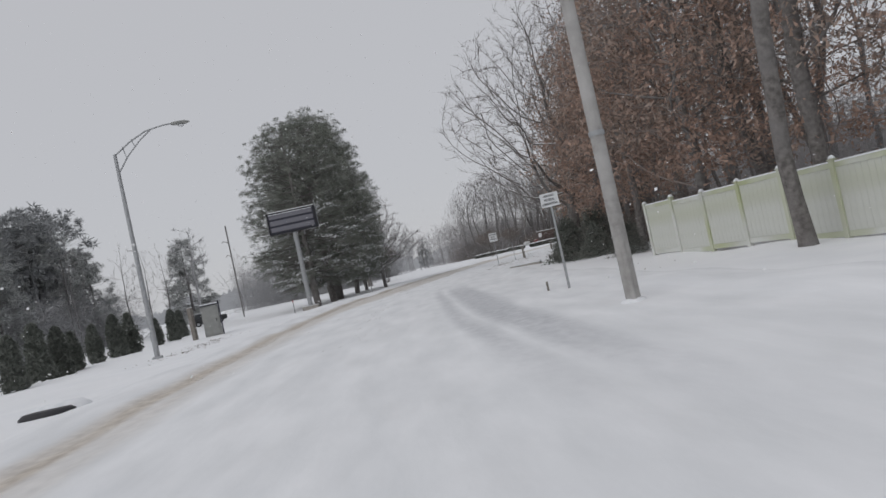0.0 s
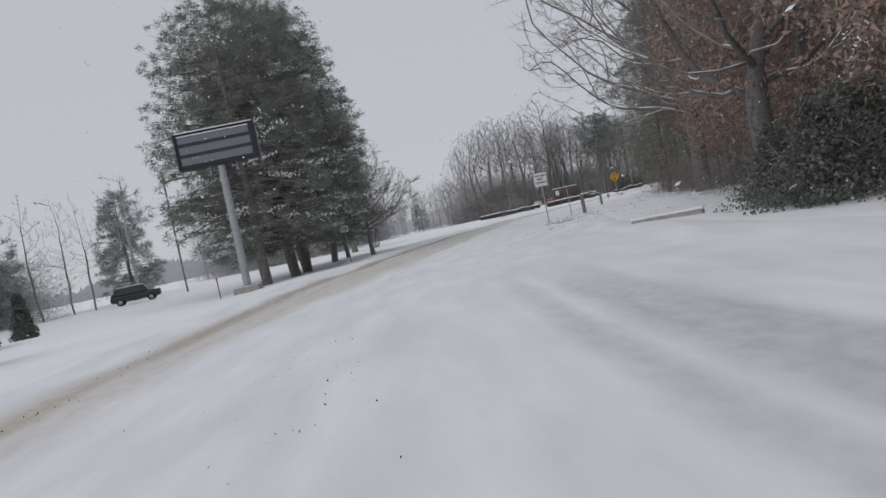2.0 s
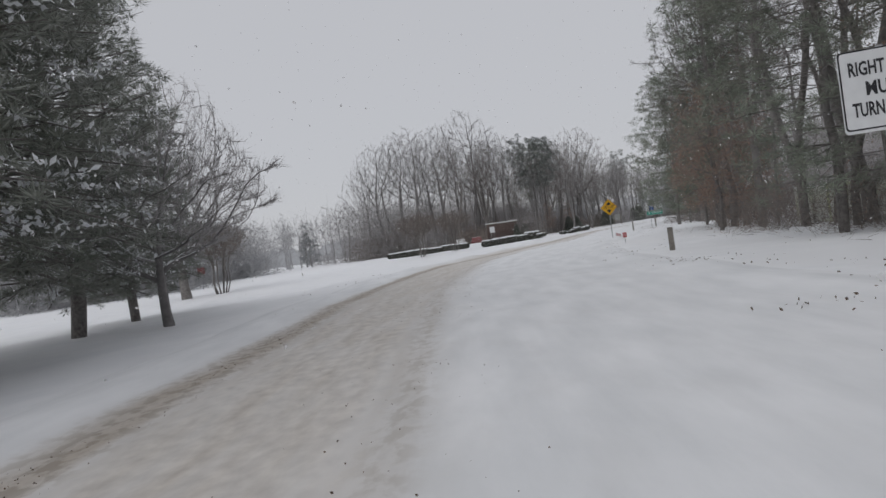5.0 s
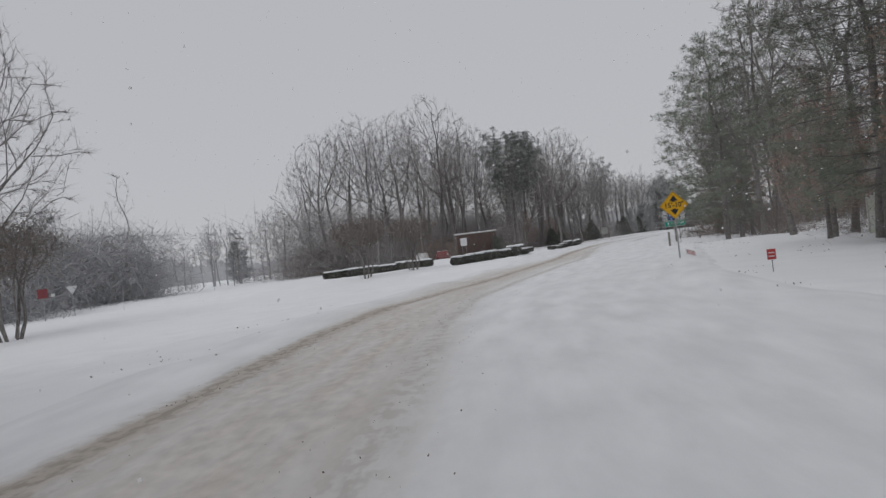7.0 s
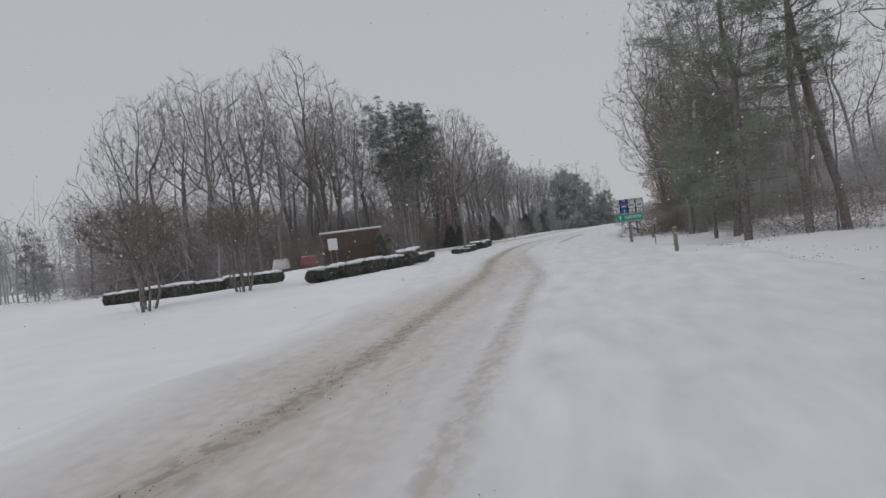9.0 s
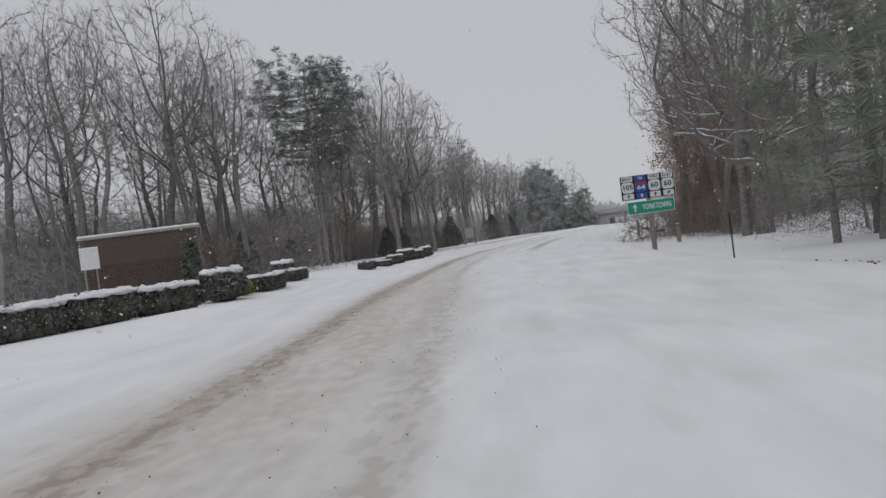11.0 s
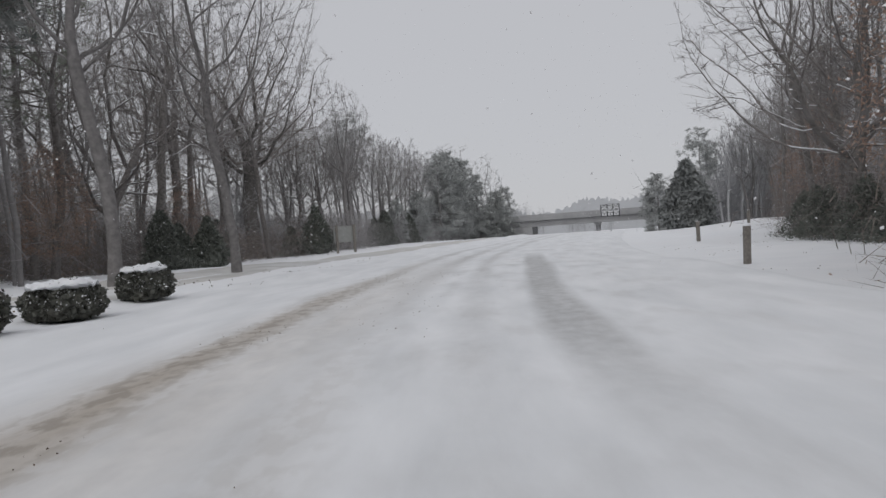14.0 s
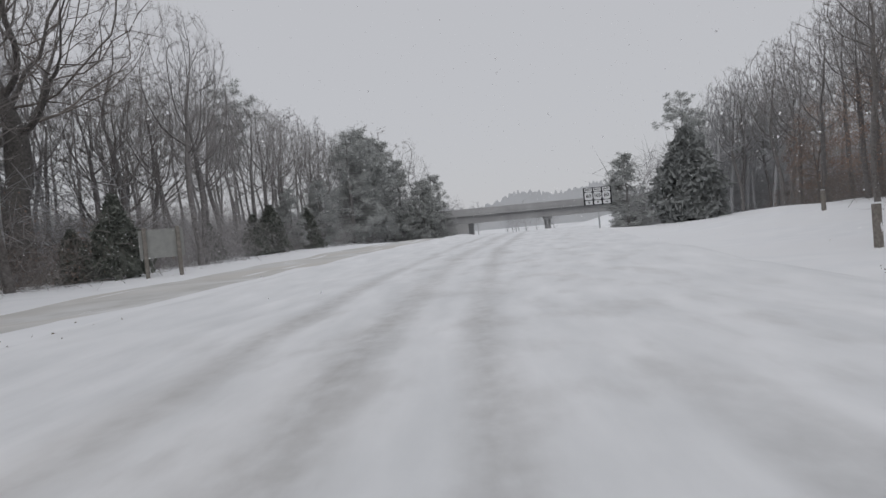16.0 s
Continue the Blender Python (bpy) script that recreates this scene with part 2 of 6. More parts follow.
def lettering(words, size, mat, name="lettering", spacing=1.0, width=None, thick=0.002):
    """A mesh of raised letters centred on the origin, in the plane that faces -y."""
    cu = bpy.data.curves.new(name, "FONT")
    cu.body, cu.size, cu.align_x, cu.align_y, cu.extrude, cu.space_character, cu.resolution_u = words, size, "CENTER", "CENTER", thick, spacing, 2
    cu.offset = size * 0.022
    tmp = bpy.data.objects.new(name, cu)
    scene.collection.objects.link(tmp)
    bpy.context.view_layer.update()
    me = bpy.data.meshes.new_from_object(tmp.evaluated_get(bpy.context.evaluated_depsgraph_get()))
    bpy.data.objects.remove(tmp)
    me.transform(pose(0, 0, 0, 90, 0, 0))
    if width:
        xs = [v.co.x for v in me.vertices]
        me.transform(Matrix.Diagonal((width / max(1e-6, max(xs) - min(xs)), 1, 1, 1)))
    me.materials.clear()
    me.materials.append(mat)
    return me


# ---- the line of the road ----
LINE = [(21.6, -17.9)] + [(e[0], e[1]) for t, e, a, r in PATH] + [(13.2, 200.9), (17.6, 210.5), (22.6, 220.5), (28.2, 231.0), (41.0, 254.0), (59.0, 285.0), (85.0, 327.0), (120.0, 380.0)]
LINE = np.array(LINE)
LSEG = LINE[1:] - LINE[:-1]
LLEN = np.linalg.norm(LSEG, axis=1)
LCUM = np.concatenate([[0], np.cumsum(LLEN)])


def along(s, d=0.0):
    """The place s metres along the road's line and d metres to its right."""
    k = int(np.clip(np.searchsorted(LCUM, s) - 1, 0, len(LLEN) - 1))

    def heading(i):
        i = max(0, min(len(LLEN) - 1, i))
        return LSEG[i] / LLEN[i]

    f = (s - LCUM[k]) / LLEN[k]
    u = heading(k) * (1 - abs(f - 0.5)) + (heading(k + 1) if f > 0.5 else heading(k - 1)) * abs(f - 0.5)
    u = u / np.linalg.norm(u)
    p = LINE[k] + LSEG[k] * f
    return float(p[0] + u[1] * d), float(p[1] - u[0] * d)


def offsets(x, y):
    """For arrays of places: how far along the road's line they are, and how far to its right."""
    p = np.stack([x, y], axis=-1)
    best = np.full(x.shape, 1e9)
    s, d = np.zeros(x.shape), np.zeros(x.shape)
    for k in range(len(LLEN)):
        u = LSEG[k] / LLEN[k]
        w = p - LINE[k]
        t = np.clip(w @ u, 0, LLEN[k])
        q = w - t[..., None] * u
        dist = np.linalg.norm(q, axis=-1)
        near = dist < best
        best = np.where(near, dist, best)
        s = np.where(near, LCUM[k] + t, s)
        d = np.where(near, np.sign(u[1] * w[..., 0] - u[0] * w[..., 1]) * dist, d)
    return s, d


def smooth01(v):
    v = np.clip(v, 0, 1)
    return v * v * (3 - 2 * v)


WAVES = [(random.uniform(0.15, 1.6), random.uniform(0, 6.283), random.uniform(0, 6.283)) for i in range(14)]


def ripple(x, y):
    h = np.zeros(np.shape(x))
    for k, a, ph in WAVES:
        h = h + np.sin((x * math.cos(a) + y * math.sin(a)) * k + ph) * 0.016 / (0.25 + k)
    return h


def land(x, y, sunk=0.0):
    """The height of the snowy ground; sunk: 1 where the road's own snow lies over it."""
    x, y = np.asarray(x, dtype=float), np.asarray(y, dtype=float)
    s, d = offsets(x, y)
    h = ripple(x, y)
    h = h + 0.13 * np.exp(-((d + 6.3) / 0.8) ** 2) + 0.10 * np.exp(-((d - 6.0) / 0.9) ** 2)
    h = h - 3.6 * smooth01((s - 282) / 45) * (1 - smooth01((np.abs(d) - 10) / 16))
    h = h + 0.28 * smooth01((s - 156) / 8) * (1 - smooth01((s - 222) / 12)) * smooth01((-d - 6.2) / 2.4)
    h = h - 0.22 * smooth01((s - 72) / 12) * (1 - smooth01((s - 125) / 20)) * smooth01((-d - 8.5) / 4.0)
    h = h - 0.46 * smooth01((s - 160) / 16) * smooth01((d - 5.1) / 2.6)
    h = h + 0.8 * smooth01((s - 228) / 25) * smooth01((d - 9) / 14) * (1 - smooth01((s - 275) / 20))
    h = h + 0.45 * np.exp(-(((x + 15.5) / 5.0) ** 4 + ((y - 163.0) / 5.0) ** 4))
    h = h - 0.30 * sunk * (1 - smooth01((np.abs(d + 0.2) - 6.0) / 0.9))
    return h


def ground_z(x, y):
    return float(land(np.array([x]), np.array([y]))[0])


def spot(s, d):
    x, y = along(s, d)
    return x, y, ground_z(x, y)


# ---- ground ----
STEP = 0.9
gx, gy = np.arange(-72, 108, STEP), np.arange(-22, 330, STEP)
GX, GY = np.meshgrid(gx, gy, indexing="ij")
GZ = land(GX, GY, 1.0)
nx, ny = GX.shape
gv = np.stack([GX, GY, GZ], axis=-1).reshape(-1, 3)
gi = np.arange(nx * ny).reshape(nx, ny)
gf = np.stack([gi[:-1, :-1], gi[1:, :-1], gi[1:, 1:], gi[:-1, 1:]], axis=-1).reshape(-1, 4)
rim = np.concatenate([gi[:, 0], gi[-1, 1:], gi[-2::-1, -1], gi[0, -2:0:-1]])
mid = np.array([18.0, 154.0])
outer = gv[rim].copy()
way = outer[:, :2] - mid
outer[:, :2] = mid + way / np.linalg.norm(way, axis=1)[:, None] * 2600
outer[:, 2] = -2.0
base = len(gv)
k = np.arange(len(rim))
k2 = (k + 1) % len(rim)
gf = np.concatenate([gf, np.stack([rim[k], base + k, base + k2, rim[k2]], axis=-1)])
ground = new("ground", mesh_np("ground", np.concatenate([gv, outer]), gf, SNOW, True))
tagged(ground, "open snow-covered verge and median with low drifts", "snow ground", kind="structure")


# ---- road ----
def road_material():
    m = bpy.data.materials.new("snowy_road")
    m.use_nodes = True
    n, l = m.node_tree.nodes, m.node_tree.links
    b = n["Principled BSDF"]
    b.inputs["Roughness"].default_value = 0.75
    b.inputs["Specular IOR Level"].default_value = 0.25
    uv = n.new("ShaderNodeUVMap")
    sp = n.new("ShaderNodeSeparateXYZ")
    l.new(uv.outputs[0], sp.inputs[0])

    def noise_at(sx, sy, scale, detail=5.0):
        mp = n.new("ShaderNodeMapping")
        mp.inputs["Scale"].default_value = (sx, sy, 1)
        l.new(uv.outputs[0], mp.inputs[0])
        t = n.new("ShaderNodeTexNoise")
        t.inputs["Scale"].default_value, t.inputs["Detail"].default_value = scale, detail
        l.new(mp.outputs[0], t.inputs["Vector"])
        return t.outputs[0]

    def calc(op, a, c, clamp=False):
        t = n.new("ShaderNodeMath")
        t.operation, t.use_clamp = op, clamp
        for i, v in enumerate((a, c)):
            if isinstance(v, (int, float)):
                t.inputs[i].default_value = v
            else:
                l.new(v, t.inputs[i])
        return t.outputs[0]

    warp = calc("MULTIPLY", calc("SUBTRACT", noise_at(0.6, 0.05, 1.0), 0.5), 0.8)
    across = calc("ADD", sp.outputs[0], warp)

    def band(centre, half, soft):
        off = calc("ABSOLUTE", calc("SUBTRACT", across, centre), 0.0)
        t = n.new("ShaderNodeMapRange")
        t.interpolation_type = "SMOOTHSTEP"
        t.inputs[1].default_value, t.inputs[2].default_value = half + soft, max(0.0, half - soft)
        l.new(off, t.inputs[0])
        return t.outputs[0]

    def stretch(s0, s1, lead):
        t = n.new("ShaderNodeMapRange")
        t.interpolation_type = "SMOOTHSTEP"
        t.inputs[1].default_value, t.inputs[2].default_value = s0, s0 + lead
        l.new(sp.outputs[1], t.inputs[0])
        t2 = n.new("ShaderNodeMapRange")
        t2.interpolation_type = "SMOOTHSTEP"
        t2.inputs[1].default_value, t2.inputs[2].default_value = s1, s1 - lead
        l.new(sp.outputs[1], t2.inputs[0])
        return calc("MULTIPLY", t.outputs[0], t2.outputs[0])

    streak = noise_at(2.4, 0.3, 1.0, 10.0)
    clod = noise_at(2.0, 1.1, 2.4, 10.0)
    patch = noise_at(0.25, 0.07, 1.0, 3.0)

    def ramp(points):
        """A value that changes along the road, from (metres, value) pairs."""
        out = points[0][1]
        for (s0, v0), (s1, v1) in zip(points, points[1:]):
            t = n.new("ShaderNodeMapRange")
            t.interpolation_type = "SMOOTHSTEP"
            t.inputs[1].default_value, t.inputs[2].default_value, t.inputs[3].default_value, t.inputs[4].default_value = s0, s1, 0.0, v1 - v0
            l.new(sp.outputs[1], t.inputs[0])
            out = calc("ADD", t.outputs[0], out)
        return out

    def wide_band(centre, half, soft):
        off = calc("DIVIDE", calc("ABSOLUTE", calc("SUBTRACT", across, centre), 0.0), half)
        t = n.new("ShaderNodeMapRange")
        t.interpolation_type = "SMOOTHSTEP"
        t.inputs[1].default_value, t.inputs[2].default_value = 1 + soft, 1 - soft
        l.new(off, t.inputs[0])
        return t.outputs[0]

    tan = calc("MULTIPLY", wide_band(ramp([(55, -4.6), (78, -3.0), (120, -2.8), (145, -3.9), (172, -2.4), (198, -2.6), (225, -2.0)]), ramp([(55, 0.75), (78, 1.8), (120, 1.9), (145, 2.0), (172, 1.5), (198, 1.1)]), 0.6), ramp([(40, 0.45), (75, 0.7), (165, 0.66), (200, 0.4)]))
    dark = calc("MULTIPLY", wide_band(ramp([(55, -5.0), (78, -4.8), (120, -4.5), (145, -3.6), (200, -2.9)]), 0.42, 0.9), 1.0)
    dark2 = calc("MULTIPLY", calc("MULTIPLY", band(-1.2, 0.16, 0.4), 0.5), stretch(66, 205, 20))
    tan_all = calc("MULTIPLY", calc("MAXIMUM", tan, calc("MAXIMUM", dark, dark2)), stretch(-60, 232, 40))
    tan_all = calc("MULTIPLY", tan_all, calc("ADD", 0.45, calc("MULTIPLY", streak, 1.05)), True)
    grey = calc("MAXIMUM", band(0.1, 0.14, 0.3), calc("MAXIMUM", band(-1.3, 0.25, 0.4), band(-2.8, 0.14, 0.35)))
    grey = calc("MULTIPLY", calc("MULTIPLY", grey, calc("MULTIPLY", calc("MULTIPLY", clod, patch), 1.4)), stretch(188, 420, 30), True)
    film = noise_at(1.3, 0.5, 1.0, 10.0)
    scuff = calc("MULTIPLY", calc("MAXIMUM", band(2.5, 0.5, 0.25), calc("MULTIPLY", band(1.5, 0.22, 0.2), 0.8)), calc("MULTIPLY", stretch(26, 64, 12), calc("ADD", 0.15, calc("MULTIPLY", clod, 0.9))), True)
    slick = calc("MULTIPLY", calc("MULTIPLY", wide_band(ramp([(198, 1.4), (220, 1.75)]), 0.4, 0.4), stretch(193, 226, 9)), calc("ADD", 0.2, calc("MULTIPLY", clod, 0.8)), True)
    snowc = n.new("ShaderNodeValToRGB")
    snowc.color_ramp.elements[0].position, snowc.color_ramp.elements[1].position = 0.3, 0.7
    snowc.color_ramp.elements[0].color, snowc.color_ramp.elements[1].color = (0.72, 0.735, 0.755, 1), (0.85, 0.86, 0.88, 1)
    l.new(noise_at(1.5, 0.35, 1.0, 8.0), snowc.inputs[0])
    grit = n.new("ShaderNodeMapRange")
    grit.interpolation_type = "SMOOTHSTEP"
    grit.inputs[1].default_value, grit.inputs[2].default_value = 0.42, 0.60
    l.new(clod, grit.inputs[0])
    rut = calc("MULTIPLY", calc("MULTIPLY", calc("MAXIMUM", dark, dark2), grit.outputs[0]), calc("MULTIPLY", stretch(50, 225, 25), 0.75), True)
    tanc = n.new("ShaderNodeValToRGB")
    tanc.color_ramp.elements[0].position, tanc.color_ramp.elements[1].position = 0.3, 0.66
    tanc.color_ramp.elements[0].color, tanc.color_ramp.elements[1].color = (0.40, 0.355, 0.31, 1), (0.60, 0.55, 0.49, 1)
    l.new(clod, tanc.inputs[0])

    def over(fac, below, above):
        t = n.new("ShaderNodeMixRGB")
        l.new(fac, t.inputs[0])
        l.new(below, t.inputs[1])
        if isinstance(above, tuple):
            t.inputs[2].default_value = (*above, 1)
        else:
            l.new(above, t.inputs[2])
        return t.outputs[0]

    thin = n.new("ShaderNodeMapRange")
    thin.interpolation_type = "SMOOTHSTEP"
    thin.inputs[1].default_value, thin.inputs[2].default_value, thin.inputs[4].default_value = 0.47, 0.74, 0.7
    l.new(film, thin.inputs[0])
    worn = calc("MULTIPLY", calc("MULTIPLY", thin.outputs[0], wide_band(0.4, 4.2, 0.4)), ramp([(60, 0.12), (120, 0.25), (190, 0.4), (225, 0.55)]), True)
    bare = over(worn, snowc.outputs[0], (0.47, 0.465, 0.46))
    col = over(scuff, over(slick, over(grey, over(rut, over(tan_all, bare, tanc.outputs[0]), (0.27, 0.235, 0.20)), (0.40, 0.395, 0.39)), (0.36, 0.36, 0.36)), (0.42, 0.43, 0.46))
    l.new(col, b.inputs["Base Color"])
    bp = n.new("ShaderNodeBump")
    bp.inputs["Strength"].default_value, bp.inputs["Distance"].default_value = 0.6, 0.05
    l.new(calc("ADD", calc("MULTIPLY", streak, 0.45), calc("MULTIPLY", clod, 0.3)), bp.inputs["Height"])
    l.new(bp.outputs[0], b.inputs["Normal"])
    return m


ROAD = road_material()


def road_strip(name, mat, s0, s1, d0, d1, ruts, centre=None, ds=1.0, dd=0.2, half=4.9, over=False):
    """A strip of packed snow along the road's line, with sunken wheel ruts; its map is metres across and along."""
    ss, dd_ = np.arange(s0, s1, ds), np.arange(d0, d1 + 0.01, dd)
    v, uvs = [], []
    for s in ss:
        off = centre(s) if centre else 0.0
        for d in dd_:
            x, y = along(s, d + off)
            v.append((x, y))
            uvs.append((d, s))
    v, uvs = np.array(v), np.array(uvs)
    s_, d_ = uvs[:, 1], uvs[:, 0]
    top = land(v[:, 0], v[:, 1])
    z = ripple(v[:, 0], v[:, 1]) * 0.5 + 0.012 * np.sin(s_ * 0.9 + d_ * 2.0) * np.sin(d_ * 3.1 + s_ * 0.23)
    z = top + 0.02 if over else z - 3.6 * smooth01((s_ - 282) / 45)
    for c, w, depth in ruts:
        off = np.abs(d_ - c - 0.25 * np.sin(s_ * 0.05 + c) - 0.1 * np.sin(s_ * 0.31 + 2 * c))
        depth = depth * (0.6 + 0.4 * np.sin(s_ * 0.37 + c * 5))
        z = z - depth * np.exp(-(off / w) ** 2) + depth * 0.4 * np.exp(-((off - 1.8 * w) / (0.6 * w)) ** 2)
    edge = smooth01((np.abs(d_) - half) / 0.8)
    z = z * (1 - edge) + top * edge
    rim_ = smooth01((np.abs(d_ - (d0 + d1) / 2) - ((d1 - d0) / 2 - 0.35)) / 0.35)
    z = z + 0.004 - 0.05 * rim_
    na, nb = len(ss), len(dd_)
    i = np.arange(na * nb).reshape(na, nb)
    f = np.stack([i[:-1, :-1], i[:-1, 1:], i[1:, 1:], i[1:, :-1]], axis=-1).reshape(-1, 4)
    me = mesh_np(name, np.column_stack([v, z]), f, mat, True)
    layer = me.uv_layers.new(name="map")
    layer.data.foreach_set("uv", uvs[f.ravel()].astype(np.float32).ravel())
    return new(name, me)


tagged(road_strip("road", ROAD, 2, 400, -7.5, 7.1, [(-4.3, 0.2, 0.03), (-2.7, 0.2, 0.02), (-1.4, 0.2, 0.02), (0.7, 0.15, 0.01), (2.6, 0.16, 0.015), (4.2, 0.18, 0.012)]),
       "snow-packed road with tan slush tracks and wheel ruts", "road", kind="structure")


# ---- trees ----
def skeleton(rng, height, z0, reach, bulge, n, step, wander, lift, stems=1, splay=0.0, leader=0.35, lean=0.0, local=6.0, rise=-1.0):
    """Grows a branching skeleton towards points strewn through the crown. Returns joints, parents and the number of joints in the first stems."""
    p = math.log(0.5) / math.log(bulge)
    f = rng.random(n * 6) ** 0.8
    rad = reach * np.sin(np.pi * np.clip(f, 0.001, 0.999) ** p) ** 0.6
    aim = np.column_stack([rng.uniform(-1, 1, (n * 6, 2)) * reach, z0 + f * (height - z0)])
    aim = aim[np.hypot(aim[:, 0], aim[:, 1]) < rad * (0.86 + 0.14 * np.sin(3 * np.arctan2(aim[:, 1], aim[:, 0]) + rng.uniform(0, 6)))][:n]
    aim[:, 0] += lean * aim[:, 2]
    pos, par, way = [], [], []
    for k in range(stems):
        a = 2 * math.pi * (k + rng.random() * 0.6) / stems
        d = np.array([math.cos(a) * splay + lean, math.sin(a) * splay, 1.0])
        q = np.array([math.cos(a), math.sin(a), 0.0]) * (0.22 if stems > 1 else 0.0) + [0, 0, -0.35]
        m = max(2, int((z0 * 0.9 + leader * (height - z0) + 0.35) / step))
        for i in range(m):
            d = d / np.linalg.norm(d)
            pos.append(q.copy())
            par.append(len(pos) - 2 if i else -1)
            way.append(d.copy())
            q = q + d * step
            d = d + rng.normal(size=3) * wander * 0.45
            d[2] += 0.08
    cap = 9000
    P, W = np.zeros((cap, 3)), np.zeros((cap, 3))
    m = len(pos)
    P[:m], W[:m] = pos, way
    kids = np.zeros(cap, dtype=int)
    dist = np.linalg.norm(aim[:, None, :] - P[None, :m], axis=2)
    near, best = dist.argmin(axis=1), dist.min(axis=1)
    for turn in range(90):
        keep = (best > step * 1.25) & (kids[near] < 4)
        aim, near, best = aim[keep], near[keep], best[keep]
        if not len(aim) or m > cap - 700:
            break
        pull = best < max(local * step, best.min() + step)
        u = (aim - P[near])[pull]
        u /= np.linalg.norm(u, axis=1)[:, None]
        grow = np.zeros((m, 3))
        np.add.at(grow, near[pull], u)
        live = np.unique(near[pull])
        g = grow[live]
        g /= np.linalg.norm(g, axis=1)[:, None] + 1e-9
        g = g + W[live] * 0.65 + rng.normal(size=g.shape) * wander + [0, 0, lift]
        g /= np.linalg.norm(g, axis=1)[:, None]
        g[:, 2] = np.maximum(g[:, 2], rise)
        g /= np.linalg.norm(g, axis=1)[:, None]
        k = len(live)
        P[m:m + k], W[m:m + k] = P[live] + g * step, g
        par.extend(live.tolist())
        kids[live] += 1
        d2 = np.linalg.norm(aim[:, None, :] - P[None, m:m + k], axis=2)
        j = d2.argmin(axis=1)
        closer = d2[np.arange(len(aim)), j] < best
        near = np.where(closer, m + j, near)
        best = np.where(closer, d2[np.arange(len(aim)), j], best)
        m += k
    return P[:m], np.array(par)


def wood_radii(par, base, tip, power=2.3):
    """Limb radii by the rule that a limb's section is the sum of what it carries."""
    n = len(par)
    load = np.zeros(n)
    for i in range(n - 1, -1, -1):
        if load[i] == 0:
            load[i] = 1.0
        if par[i] >= 0:
            load[par[i]] += load[i]
    r = load ** (1 / power)
    return tip * r ** (math.log(base / tip) / math.log(max(r.max(), 1.01)))


def wood_chains(P, par, r):
    """Splits the skeleton into runs: each follows the stoutest child on from a fork."""
    n = len(par)
    kids = [[] for i in range(n)]
    for i in range(n):
        if par[i] >= 0:
            kids[par[i]].append(i)
    runs, todo = [], [(-1, i) for i in range(n) if par[i] < 0]
    while todo:
        root, i = todo.pop()
        run = [root, i] if root >= 0 else [i]
        while kids[i]:
            order = sorted(kids[i], key=lambda j: -r[j])
            todo.extend((i, j) for j in order[1:])
            i = order[0]
            run.append(i)
        runs.append(run)
    return runs, [i for i in range(n) if not kids[i]]


def run_tube(P, r, run, sides, thin=2):
    """Corner and face arrays of one continuous bending tube along a run of joints."""
    idx = run[:1] + run[1:-1][::thin] + run[-1:] if len(run) > 3 else run
    q, rr = P[idx], r[idx].copy()
    if len(run) > 1 and rr[0] > rr[1] * 1.3 and len(run) < 400:
        rr[0] = rr[1]
    d = np.gradient(q, axis=0) if len(q) > 2 else np.repeat(q[-1:] - q[:1], 2, axis=0)
    d = d / (np.linalg.norm(d, axis=1)[:, None] + 1e-9)
    mean = np.abs(d.mean(axis=0))
    ref = np.eye(3)[int(mean.argmin())]
    u = np.cross(d, ref)
    u /= np.linalg.norm(u, axis=1)[:, None] + 1e-9
    w = np.cross(d, u)
    ang = np.arange(sides) * 2 * np.pi / sides
    v = q[:, None, :] + (u[:, None, :] * np.cos(ang)[None, :, None] + w[:, None, :] * np.sin(ang)[None, :, None]) * rr[:, None, None]
    k = np.arange(sides)
    f = np.stack([k, (k + 1) % sides, (k + 1) % sides + sides, k + sides], axis=1)[None] + (np.arange(len(q) - 1) * sides)[:, None, None]
    return v.reshape(-1, 3), f.reshape(-1, 4)


def joined_tubes(tubes_):
    vs, fs, base = [], [], 0
    for v, f in tubes_:
        vs.append(v)
        fs.append(f + base)
        base += len(v)
    return np.concatenate(vs), np.concatenate(fs)


def sprigs(tips, per, length, width, spread, rng, mat, name):
    """Fine twigs: slim pointed blades that fan out from the ends of the branches."""
    p = np.repeat(np.array([t[0] for t in tips]), per, axis=0)
    d = np.repeat(np.array([t[1] for t in tips]), per, axis=0)
    n = len(p)
    d = d + rng.normal(size=(n, 3)) * spread
    d /= np.linalg.norm(d, axis=1)[:, None]
    L = (length * rng.uniform(0.5, 1.25, n))[:, None]
    p = p - d * L * 0.15 + rng.normal(size=(n, 3)) * length * 0.05
    w = np.cross(d, rng.normal(size=(n, 3)))
    w /= np.linalg.norm(w, axis=1)[:, None] + 1e-9
    v = np.stack([p - w * width, p + w * width, p + d * L], axis=1)
    return mesh_np(name, v.reshape(-1, 3), np.arange(3 * n).reshape(n, 3), mat)


